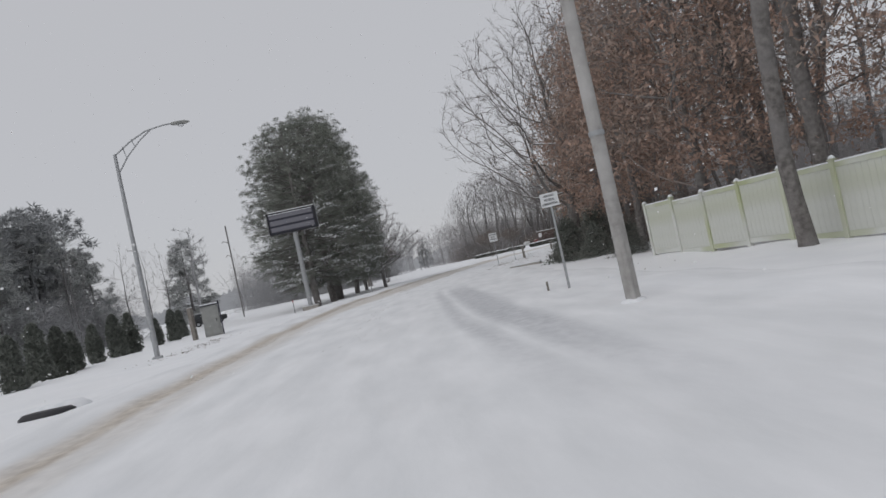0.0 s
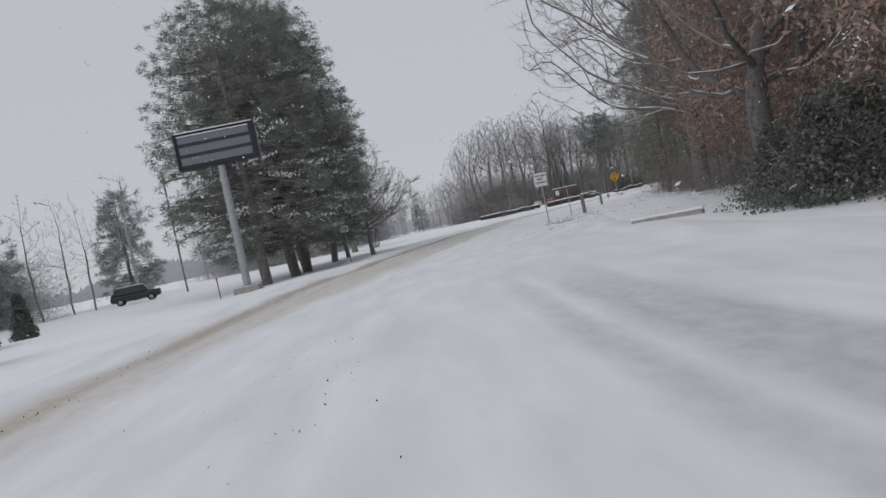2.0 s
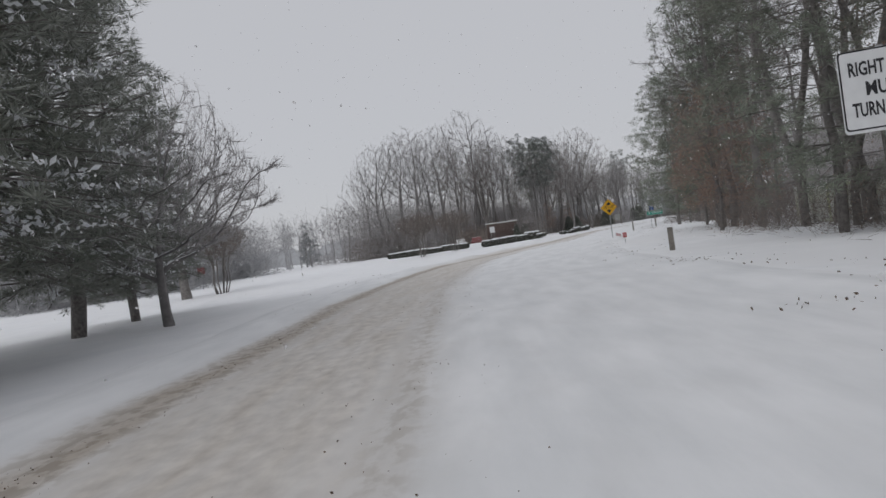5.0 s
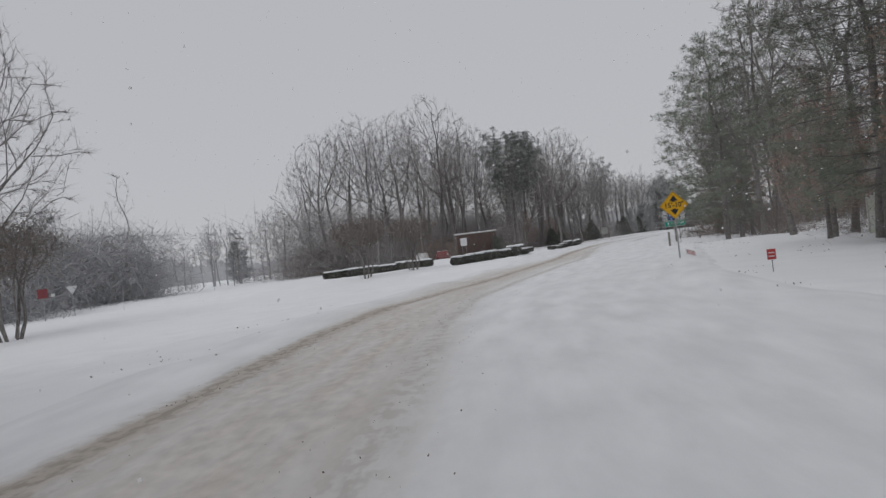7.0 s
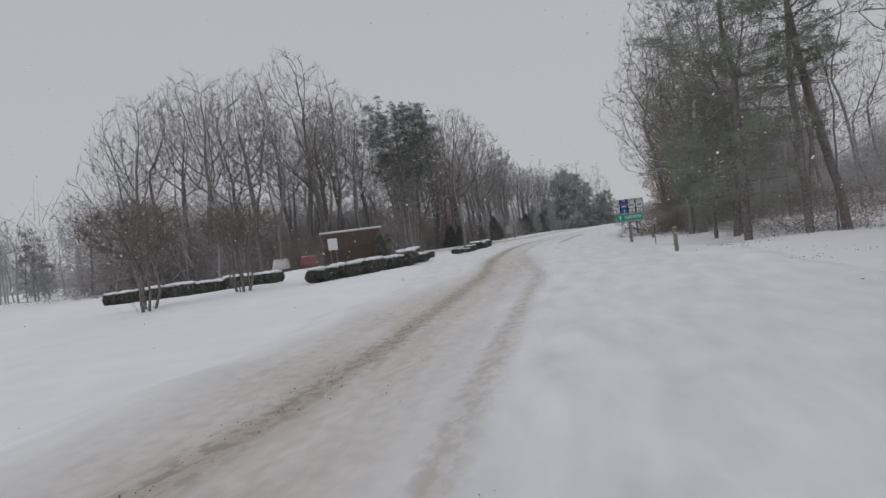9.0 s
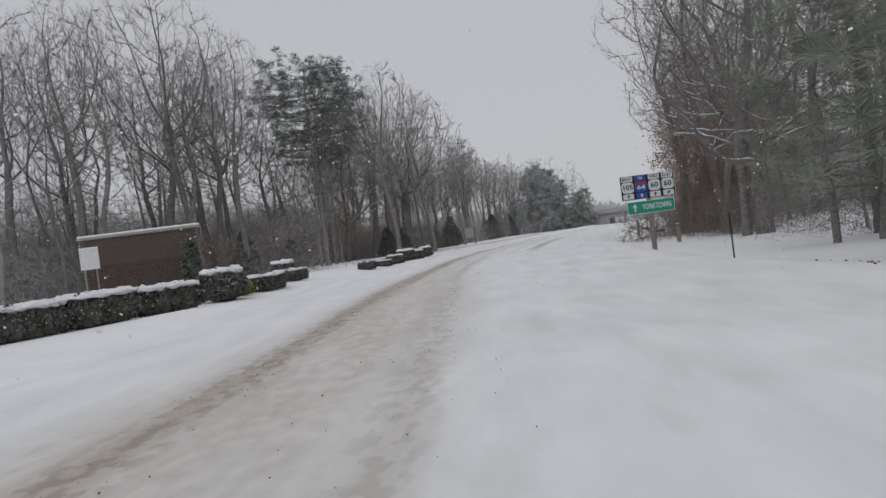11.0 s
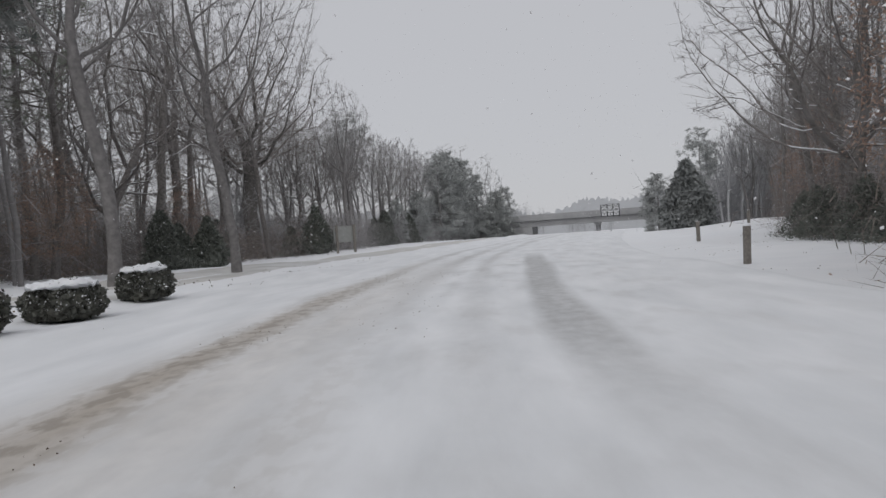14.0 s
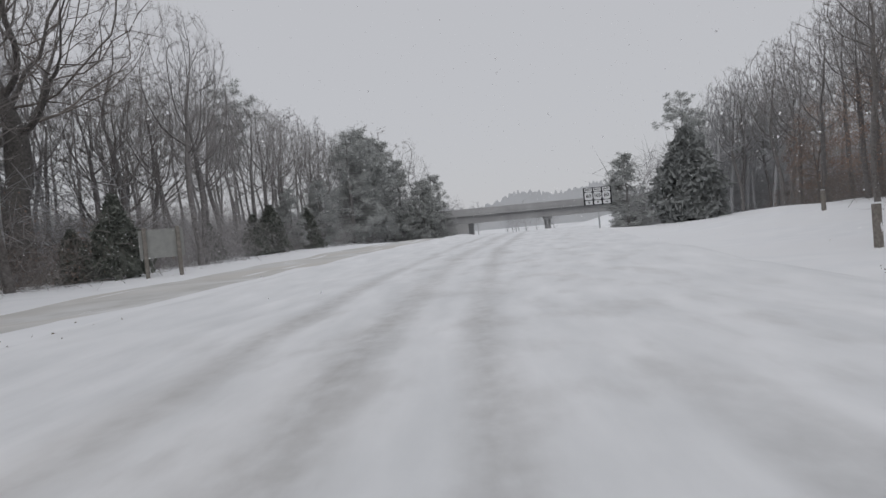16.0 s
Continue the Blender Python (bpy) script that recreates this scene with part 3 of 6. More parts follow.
def bare_tree(name, seed, height, radius, mats, label, crown=0.35, reach=4.0, bulge=0.55, n=420, step=0.45, wander=0.16, lift=0.10, tip=0.010, per=3, twig=0.7, width=0.007, spread=0.45, leader=0.35, lean=0.0,
              leaves=0, leaf_mat=None, leaf_size=0.14, clear=0.5, snow=False, stems=1, splay=0.0, power=2.3, local=6.0, rise=0.2, category="tree"):
    """A leafless (or dead-leaved) broadleaf tree at the origin: a trunk that divides again and again into finer wood that fills its crown, with fine twigs at the ends."""
    rng = np.random.default_rng(seed)
    P, par = skeleton(rng, height, crown * height, reach, bulge, n, step, wander, lift, stems, splay, leader, lean, local, rise)
    P[:, 2] *= np.where(P[:, 2] > 0, height / P[:, 2].max(), 1.0)
    r = wood_radii(par, radius, tip, power)
    r = r * np.where(P[:, 2] < 0.5, 1.0 + 0.5 * np.clip(0.5 - P[:, 2], 0, 0.85), 1.0)
    runs, ends = wood_chains(P, par, r)
    ob = thing(name, label, category)
    trunks, rest = [], []
    for run in runs:
        lead = par[run[0]] < 0 and run[0] not in {q[0] for q in trunks}
        (trunks if lead else rest).append(run)
    for run in trunks:
        part("trunk" if stems == 1 else "stem", mesh_np("trunk", *run_tube(P, r, run, 8 if radius > 0.15 else 5), mats[0], True), ob)
    stout = [run for run in rest if r[run[1]] > radius * 0.22]
    fine = [run for run in rest if r[run[1]] <= radius * 0.22]
    if stout:
        part("limbwork", mesh_np("limbwork", *joined_tubes([run_tube(P, r, run, 5) for run in stout]), mats[0], True), ob)
    if fine:
        part("branchwork", mesh_np("branchwork", *joined_tubes([run_tube(P, r, run, 3) for run in fine]), mats[1], False), ob)
    slim = [i for i in range(len(par)) if par[i] >= 0 and r[i] < max(tip * 2.2, 0.012) and P[i, 2] > crown * height * 0.8]
    tips = [(P[i], (P[i] - P[par[i]]) / (np.linalg.norm(P[i] - P[par[i]]) + 1e-9) + [0, 0, 0.35]) for i in slim]
    part("twig_spray", sprigs(tips, per, twig, width, spread, rng, mats[1], "twig_spray"), ob)
    if leaves:
        t = P[slim]
        pts = t[rng.integers(0, len(t), leaves)] + rng.normal(size=(leaves, 3)) * [0.4, 0.4, 0.33]
        pts = pts[pts[:, 2] > clear]
        part("dead_foliage", shards(pts, leaf_size, rng, leaf_mat, "dead_foliage", 1.3, tri=True), ob, "clinging dry brown leaves")
    if snow:
        seg = [(P[par[i]], P[i], r[i]) for i in range(len(par)) if par[i] >= 0 and 0.02 < r[i] < radius * 0.6 and abs(P[i, 2] - P[par[i], 2]) < 0.6 * step]
        if seg:
            up = np.array([(*(a + [0, 0, q * 0.75]), *(b + [0, 0, q * 0.75]), min(0.035, max(0.008, q * 0.6)), min(0.035, max(0.008, q * 0.6))) for a, b, q in seg])
            part("limb_snow", tube_mesh("limb_snow", up, 4, SNOW_CAP), ob, "thin snow along the limbs")
    return ob


def pine_tree(name, seed, height, radius, crown_from, crown_r, mats, label, puffs=400, per=80, power=1.8, size=0.55, high=False, snow=0, limbs_per=5, gap=0.030, slim=0.05, ragged=0.2):
    """A pine: straight trunk, limbs in whorls, and rounded puffs of needle sprays along the outer limbs."""
    rng = np.random.default_rng(seed)
    ob = thing(name, label, "tree")
    P, r = [np.array([0, 0, -0.3])], [radius * 1.4]
    for i in range(10):
        P.append(np.array([rng.normal() * 0.10, rng.normal() * 0.10, height * (i + 1) / 10 * 0.97]))
        r.append(radius * (1 - 0.88 * (i + 1) / 10))
    P, r = np.array(P), np.array(r)
    limbs, centres, weights, snowy = [], [], [], []
    z = crown_from
    while z < height * 0.97:
        f = (z - crown_from) / (height - crown_from)
        if high:
            wide = crown_r * math.sqrt(max(0.06, 1 - ((f - 0.42) / 0.62) ** 2))
        else:
            wide = crown_r * max(0.05, 1 - f ** power) ** 0.58 * min(1.0, 0.62 + f * 3.0)
        for j in range(limbs_per):
            a = rng.uniform(0, 2 * math.pi)
            L = wide * rng.uniform(1 - 1.6 * ragged, 1.0 + 0.3 * ragged)
            rise = rng.uniform(-0.12 if f > 0.3 or high else -0.3, 0.34 if f > 0.3 or high else 0.1) * L
            start = np.array([0, 0, z])
            out = np.array([math.cos(a), math.sin(a), 0])
            a2 = a + rng.normal() * 0.2
            out2 = np.array([math.cos(a2), math.sin(a2), 0])
            midp = start + out * L * 0.55 + [0, 0, rise * 0.2]
            end = start + out2 * L + [0, 0, rise]
            q = max(0.02, radius * 0.2 * (1 - f * 0.7))
            limbs.append(run_tube(np.array([start, midp, end]), np.array([q, q * 0.6, q * 0.25]), [0, 1, 2], 4, 1))
            if snow and rng.random() < snow * (1.3 if f < 0.38 else 0.12):
                snowy.append((midp, end))
            m = max(2, int(L * 1.9))
            for k in range(m):
                t = 0.42 + 0.6 * (k + rng.random()) / m
                c = (midp + (end - midp) * (t - 0.55) / 0.45) if t > 0.55 else start + (midp - start) * t / 0.55
                side = np.cross(out2, [0, 0, 1.0]) * rng.normal() * 0.10 * L
                centres.append(c + side + rng.normal(size=3) * [0.2, 0.2, 0.34])
                weights.append(t * t)
        z += height * gap * rng.uniform(0.7, 1.3)
    centres.append(np.array([0, 0, height * 0.97]))
    weights.append(1.0)
    c, wgt = np.array(centres), np.array(weights)
    c = c[rng.choice(len(c), min(puffs, len(c)), replace=False, p=wgt / wgt.sum())]
    n = len(c)
    part("trunk", mesh_np("trunk", *run_tube(P, r, list(range(len(P))), 9, 1), mats[0], True), ob)
    part("limb_whorl", mesh_np("limb_whorl", *joined_tubes(limbs), mats[0], True), ob)
    rad = np.repeat(size * rng.uniform(0.75, 1.3, n), per)[:, None]
    d = rng.normal(size=(n * per, 3)) + [0, 0, 0.35]
    d /= np.linalg.norm(d, axis=1)[:, None]
    d = d * [1, 1, 0.78]
    w = np.cross(d, rng.normal(size=d.shape))
    w /= np.linalg.norm(w, axis=1)[:, None] + 1e-9
    cc = np.repeat(c, per, axis=0)
    p0, p1 = cc + d * rad * rng.uniform(0.1, 0.45, (n * per, 1)), cc + d * rad * rng.uniform(0.85, 1.12, (n * per, 1))
    w = w * size * slim
    v = np.stack([p0 - w, p0 + w, p1], axis=1)
    part("needle_mass", mesh_np("needle_mass", v.reshape(-1, 3), np.arange(3 * n * per).reshape(-1, 3), mats[1]), ob, "needle sprays")
    if snowy:
        k = 60
        a = np.repeat(np.array([q for q, e in snowy]), k, axis=0)
        b = np.repeat(np.array([e for q, e in snowy]), k, axis=0)
        t = rng.random(len(a))[:, None]
        pts = a + (b - a) * (t * 1.1) + rng.normal(size=a.shape) * [0.32, 0.32, 0.05] + [0, 0, size * 0.78]
        part("bough_snow", shards(pts, 0.10, rng, SNOW_CAP, "bough_snow", 2.2), ob, "snow caught on the boughs")
    return ob


def thicket(name, seed, w, h, mat, label, count=1600, leaves=0, leaf_mat=None, width=0.012, leaf_size=0.065):
    """A tangle of thin upright stems."""
    rng = np.random.default_rng(seed)
    ob = thing(name, label, "undergrowth")
    p = np.column_stack([rng.normal(size=count) * w * 0.3, rng.normal(size=count) * w * 0.3, h * rng.random(count) ** 1.4 * 0.75])
    d = rng.normal(size=(count, 3)) * [0.8, 0.8, 0.5] + [0, 0, 0.55]
    part("stem_tangle", sprigs(list(zip(p, d / np.linalg.norm(d, axis=1)[:, None])), 1, h * 0.33, width, 0.3, rng, mat, "stem_tangle"), ob)
    if leaves:
        f = rng.random(leaves) ** 1.3
        a = rng.uniform(0, 2 * math.pi, leaves)
        r = w * 0.62 * np.sqrt(rng.random(leaves)) * (1.08 - 0.85 * f) * (1 + 0.25 * np.sin(a * 3 + seed + f * 6) + 0.14 * np.sin(a * 7 - f * 15))
        q = np.column_stack([r * np.cos(a), r * np.sin(a), 0.1 + h * f * (1.0 + 0.12 * np.sin(a * 2 + seed))])
        q += rng.normal(size=q.shape) * leaf_size * 0.8
        part("leaf_tangle", shards(q, leaf_size, rng, leaf_mat, "leaf_tangle", 1.3), ob)
    return ob


def cone_tree(name, seed, height, radius, mats, label, count=2600, size=0.16, power=0.8, snow=0, skirt=0.1):
    """A dense cone-shaped evergreen with foliage to the ground."""
    rng = np.random.default_rng(seed)
    ob = thing(name, label, "conifer")
    part("trunk", tube_mesh("trunk", np.array([(0, 0, -0.2, 0, 0, height * 0.9, radius * 0.11, 0.02)]), 6, mats[0]), ob)
    f = rng.random(count) ** 0.75
    a = rng.uniform(0, 2 * math.pi, count)
    lobes = 1 + 0.22 * np.sin(a * 2 + f * 7 + seed) + 0.16 * np.sin(a * 5 - f * 17 + 2 * seed) + 0.10 * np.sin(a * 9 + f * 41)
    prof = (1 - f) ** power * np.minimum(1, 0.72 + f * 4)
    rr = radius * prof * lobes * np.sqrt(rng.uniform(0.42, 1.08, count)) + 0.02
    pts = np.column_stack([rr * np.cos(a), rr * np.sin(a), skirt + f * (height - skirt)])
    n = 4
    pts = np.repeat(pts, n, axis=0) + rng.normal(size=(count * n, 3)) * size * 0.5
    part("foliage", shards(pts, size, rng, mats[1], "foliage", 1.9, 0.6, True), ob)
    core = lathe([(radius * 0.62, skirt + 0.05), (radius * 0.66, height * 0.2), (radius * 0.4, height * 0.55), (0.03, height * 0.92)], 9)
    part("inner_foliage", core, ob, mat=mats[1])
    if snow:
        i = rng.integers(0, len(pts), snow)
        part("spray_snow", shards(pts[i] + [0, 0, size * 0.3], size * 0.32, rng, SNOW_CAP, "spray_snow", 1.3), ob, "snow on the outer sprays")
    return ob


def leaf_mound(name, seed, sx, sy, sz, label, category, mat=None, count=900, size=0.09, snow=0.75, boxy=2.0, group=""):
    """A clipped or natural evergreen mound with a crust of snow on top."""
    rng = np.random.default_rng(seed)
    ob = thing(name, label, category, group=group)
    mat = mat or HEDGE
    v = rng.normal(size=(count * 4, 3))
    v = np.sign(v) * np.abs(v) ** (1.0)
    v /= (np.abs(v) ** boxy).sum(axis=1)[:, None] ** (1 / boxy)
    v = v[v[:, 2] > -0.75][:count * 3]
    lump = 1 + 0.08 * np.sin(v[:, 0] * 7 + seed) * np.cos(v[:, 1] * 6) + rng.normal(size=len(v)) * 0.04
    p = v * lump[:, None] * [sx / 2, sy / 2, sz / 2] + [0, 0, sz / 2]
    p = p[p[:, 2] > 0.01]
    part("leaves", shards(p, size, rng, mat, "leaves", 1.5), ob)
    bm = bmesh.new()
    bmesh.ops.create_icosphere(bm, subdivisions=3, radius=1.0)
    for q in bm.verts:
        w = np.array(q.co)
        w = w / (np.abs(w) ** boxy).sum() ** (1 / boxy)
        q.co = Vector(w * [sx * 0.47, sy * 0.47, sz * 0.47]) + Vector((0, 0, sz * 0.48))
    part("inner_leaves", bm, ob, mat=mat)
    if snow:
        up = p[p[:, 2] > sz * 0.35]
        pick = up[rng.integers(0, len(up), 700)]
        part("spray_snow", shards(pick * [1.02, 1.02, 1.0], 0.03, rng, SNOW_CAP, "spray_snow", 1.4), ob)
        bm = bmesh.new()
        bmesh.ops.create_icosphere(bm, subdivisions=4, radius=1.0)
        for q in bm.verts:
            w = np.array(q.co)
            w = w / (np.abs(w) ** boxy).sum() ** (1 / boxy)
            lum = 0.07 * noise.noise(Vector(w * 3.0) + Vector((seed, 0, 0))) + 0.05 * noise.noise(Vector(w * 8.0))
            zz = w[2] * 0.5 + 0.5
            q.co = Vector((w[0] * sx * snow * 0.52, w[1] * sy * snow * 0.52, (0.86 + 0.19 * zz + lum * 1.6) * sz))
        for fc in bm.faces:
            fc.smooth = True
        part("snow_cap", bm, ob, "smooth snow cap", SNOW_CAP)
    return ob


def place(ob, x, y, turn=0.0, scale=1.0, sink=0.0, copy=True):
    m = pose(x, y, ground_z(x, y) - sink, 0, 0, turn) @ Matrix.Diagonal((scale, scale, scale, 1))
    if copy:
        return copy_thing(ob, m @ Matrix.Diagonal((1 / ob.scale[0], 1 / ob.scale[0], 1 / ob.scale[0], 1)))
    ob.matrix_basis = m
    return ob


rnd = random.Random(7)
# Wood colours without haze, then hazed, far-hazed and mid-hazed.
NEARM, FARM, MISTM, DIMM = (BARK, TWIG), (HAZED_BARK, HAZED_TWIG), (FAR_TWIG, FAR_TWIG), (MIDHAZE_BARK, MIDHAZE_TWIG)
BARE = [bare_tree("bare_tree", 11 + i, 20 + i % 3, 0.20 + 0.03 * (i % 3), NEARM, "tall leafless grey-brown hardwood tree at the wood's edge", crown=(0.32, 0.24, 0.38, 0.18)[i], reach=(3.8, 4.6, 3.5, 5.0)[i], bulge=0.55, n=1000, step=0.5, lift=0.14, wander=0.13, per=4, twig=0.85, spread=0.65, leader=0.45) for i in range(4)]
MIDBARE = [bare_tree("bare_tree", 21 + i, 20, 0.24, DIMM, "leafless hardwood tree with a fan-shaped crown, paled slightly for haze", crown=(0.28, 0.20, 0.32)[i], reach=(4.9, 5.5, 4.6)[i], bulge=0.6, n=1250, step=0.5, lift=0.14, wander=0.10, rise=0.3, per=5, twig=0.95, spread=0.6, leader=0.3, local=7.0) for i in range(3)]
FARBARE = [bare_tree("bare_tree", 31 + i, 19 + i % 3, 0.24, MISTM, "far leafless hardwood tree in a flat pale haze colour", crown=0.2, reach=4.6, bulge=0.55, n=200, step=0.9, tip=0.022, width=0.027, per=4, twig=1.6, spread=0.6) for i in range(3)]
LITE = [bare_tree("bare_tree", 41 + i, 20 + i, 0.16, (BARK, TWIG), "slim leafless tree deeper in the wood", crown=(0.28, 0.2, 0.34)[i], reach=2.9, bulge=0.55, n=500, step=0.55, tip=0.010, per=5, width=0.009, twig=0.95, spread=0.6, leader=0.5) for i in range(3)]
LITEMID = [bare_tree("bare_tree", 46 + i, 20 + i, 0.17, FARM, "slim leafless tree deeper in the wood, with haze in its colour", crown=(0.14, 0.10, 0.18)[i], reach=3.3, bulge=0.5, n=210, step=0.8, tip=0.013, per=5, width=0.013, twig=1.2, spread=0.6, leader=0.5) for i in range(3)]
OAK = [bare_tree("oak_tree", 51 + i, 15 + i, 0.20, (BARK, TWIG_WARM), "oak still holding russet dead leaves", crown=0.10, reach=4.9, bulge=0.36, n=600, step=0.5, lift=0.02, rise=-0.15, leaves=8800, leaf_mat=LEAF_BROWN, leaf_size=0.15, per=2, clear=1.2) for i in range(2)]
THIN = [bare_tree("sapling", 71 + i, 9 + 2 * i, 0.06, (BARK, TWIG_WARM), "slender leafless sapling in the undergrowth", crown=0.25, reach=1.7, bulge=0.5, n=200, step=0.4, tip=0.007, per=4, twig=0.65, spread=0.6, leaves=220, leaf_mat=LEAF_BROWN, leaf_size=0.11, leader=0.6) for i in range(3)]
SPREAD = [bare_tree("bare_tree", 81 + i, 17, 0.34, NEARM, "wide-spreading bare oak with heavy crooked limbs", crown=0.16, reach=7.6, bulge=0.42, n=2400, wander=0.22, lift=0.09, rise=-0.1, snow=True, leader=0.1, per=4, twig=0.8, spread=0.6, power=2.1) for i in range(2)]
GREATOAK = bare_tree("bare_tree", 86, 25, 0.75, (DARK_BARK, TWIG_DUN), "massive dark bare oak with long crooked limbs", crown=0.33, reach=11.5, bulge=0.36, n=2800, step=0.6, wander=0.3, lift=0.0, rise=-0.25, leader=0.0, local=9.0, per=5, twig=1.0, spread=0.6, power=2.0, tip=0.012)
BIGPINE = [pine_tree("pine_tree", 91 + i, 21, 0.42, 2.6, 6.6, (BARK, PINE), "broad dark green pine with a rounded crown and snowy boughs", puffs=1450, per=44, size=0.54, slim=0.034, power=3.4, snow=0.34, limbs_per=10, ragged=0.09) for i in range(2)]
TALLPINE = [pine_tree("pine_tree", 101 + i, 22 + 2 * i, 0.28, 9.0, 3.8, (BARK, MID_PINE), "tall pine with a high crown above a bare trunk", puffs=300, per=40, size=0.5, slim=0.035, high=True, ragged=0.3) for i in range(2)]
UMBRELLA = pine_tree("pine_tree", 107, 18.6, 0.32, 9.3, 5.8, (BARK, HAZEGREY_PINE), "tall pine with a broad rounded crown of dense pads", puffs=700, per=34, size=0.55, high=True, limbs_per=9, ragged=0.25)
MIDPINE = pine_tree("pine_tree", 115, 22, 0.26, 11, 4.2, (HAZED_BARK, HAZED_PINE), "tall pine in haze-paled colours", puffs=190, per=40, size=0.85, high=True, gap=0.04, ragged=0.3)
FARPINE = [pine_tree("pine_tree", 111 + i, 17 + 3 * i, 0.25, 1.6 + 7 * i, 4.4, (FAR_TWIG, FAR_PINE), "far pine, needles and wood coloured pale for haze", puffs=110, per=24, size=1.1, high=bool(i), slim=0.08) for i in range(2)]
LOWPINE = pine_tree("pine_tree", 121, 15, 0.2, 2.0, 4.8, (BARK, MID_PINE), "young roadside pine with drooping needle boughs", puffs=600, per=42, size=0.48, limbs_per=6, slim=0.028, ragged=0.3)
DARKPINE = pine_tree("pine_tree", 125, 15, 0.3, 0.8, 4.4, (HAZED_BARK, HAZED_PINE), "full-skirted pine at the wood's edge, greyed for haze", puffs=380, per=40, size=0.85, power=1.7)
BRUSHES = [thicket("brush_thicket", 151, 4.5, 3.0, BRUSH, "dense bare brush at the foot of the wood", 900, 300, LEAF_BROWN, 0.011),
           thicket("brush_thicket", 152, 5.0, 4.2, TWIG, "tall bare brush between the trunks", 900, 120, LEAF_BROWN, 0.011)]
MIDBRUSH = thicket("brush_thicket", 153, 6.0, 5.5, HAZED_TWIG, "tall brush with its colour paled for haze", 900, width=0.013)
FARBRUSH = thicket("brush_thicket", 154, 9.0, 7.5, FAR_TWIG, "far brush in a pale haze colour", 1300, width=0.022)
SHRUB = [bare_tree("crape_myrtle", 161 + i, 4.3, 0.06, (BARK, TWIG_DUN), "many-stemmed bare crape myrtle in the median snow", crown=0.3, reach=2.3, bulge=0.68, n=1300, step=0.22, wander=0.15, stems=8, splay=0.42, tip=0.006, per=6, twig=0.5, spread=0.7, width=0.008, leaves=4200, leaf_mat=BRUSH, leaf_size=0.07, leader=0.0, local=5.0, category="shrub") for i in range(2)]
MEDIAN = bare_tree("small_tree", 166, 5.4, 0.13, (MIDHAZE_BARK, HAZED_TWIG), "low-forking small bare tree with wide fine branches", crown=0.2, reach=3.9, bulge=0.5, n=1500, step=0.25, wander=0.16, tip=0.006, per=4, twig=0.5, width=0.007, snow=True, leader=0.1)
CEDARS = [cone_tree("cedar", 131 + i, 6.0, 2.4, (BARK, CEDAR), "ragged red cedar with snow-flecked foliage", 2300, 0.22, 0.8, 1300) for i in range(2)]
ARB = cone_tree("arborvitae", 141, 2.6, 0.55, (BARK, CEDAR), "narrow clipped arborvitae standing in a row", 1300, 0.12, 0.55, 60, 0.02)
HAZECEDAR = cone_tree("cedar", 138, 6.0, 2.5, (BARK, HAZEGREY_CEDAR), "broad dark cedar alone on the open verge, greyed for haze", 2600, 0.3, 0.72)
ARB["group"] = "row of arborvitae"


def first(ob, used=set()):
    """The first placing of a kind takes the original, later ones take copies."""
    fresh = ob.name not in used
    used.add(ob.name)
    return not fresh


HEAPS = {"far_woods": ([], "far bare trees, pines and brush in pale haze colours", FARBARE + FARPINE + [FARBRUSH]),
         "deep_brush": ([], "tall tangled brush deep in the wood", [MIDBRUSH]),
         "deep_woods": ([], "slim bare trees deep in the wood, haze-coloured", LITEMID)}
HEAP_OF = {ob.name: key for key, (rows, label, kinds) in HEAPS.items() for ob in kinds}


def plant(ob, x, y, turn=None, scale=1.0):
    """Stands a tree in its place; those deep in the wood are gathered and joined at the end."""
    turn = rnd.uniform(0, 360) if turn is None else turn
    if ob.name in HEAP_OF:
        HEAPS[HEAP_OF[ob.name]][0].append((ob, pose(x, y, ground_z(x, y), 0, 0, turn) @ Matrix.Diagonal((scale, scale, scale, 1))))
        return None
    return place(ob, x, y, turn, scale, 0.0, first(ob))


def join_heap(key):
    """Joins all the trees gathered under one name into a single mesh."""
    rows, label, kinds = HEAPS[key]
    slots, verts, loops, sizes, slot_of, base = [], [], [], [], [], 0
    for ob, m in rows:
        mat = np.array(m)
        for ch in ob.children:
            me = ch.data
            v = np.empty(len(me.vertices) * 3, dtype=np.float32)
            me.vertices.foreach_get("co", v)
            lo = np.empty(len(me.loops), dtype=np.int32)
            me.loops.foreach_get("vertex_index", lo)
            if me.materials[0] not in slots:
                slots.append(me.materials[0])
            n = len(lo) // len(me.polygons)
            verts.append(v.reshape(-1, 3) @ mat[:3, :3].T + mat[:3, 3])
            loops.append(lo + base)
            sizes.append(np.full(len(me.polygons), n, dtype=np.int32))
            slot_of.append(np.full(len(me.polygons), slots.index(me.materials[0]), dtype=np.int32))
            base += len(me.vertices)
    verts, loops, sizes, slot_of = np.concatenate(verts), np.concatenate(loops), np.concatenate(sizes), np.concatenate(slot_of)
    me = bpy.data.meshes.new(key)
    me.vertices.add(len(verts))
    me.vertices.foreach_set("co", verts.astype(np.float32).ravel())
    me.loops.add(len(loops))
    me.loops.foreach_set("vertex_index", loops.astype(np.int32))
    me.polygons.add(len(sizes))
    me.polygons.foreach_set("loop_start", np.concatenate([[0], np.cumsum(sizes)[:-1]]).astype(np.int32))
    me.polygons.foreach_set("material_index", slot_of)
    for mt in slots:
        me.materials.append(mt)
    me.update(calc_edges=True)
    tagged(new(key, me), label, "woods", kind="stuff")
    for ob in kinds:
        for ch in list(ob.children):
            bpy.data.objects.remove(ch)
        bpy.data.objects.remove(ob)


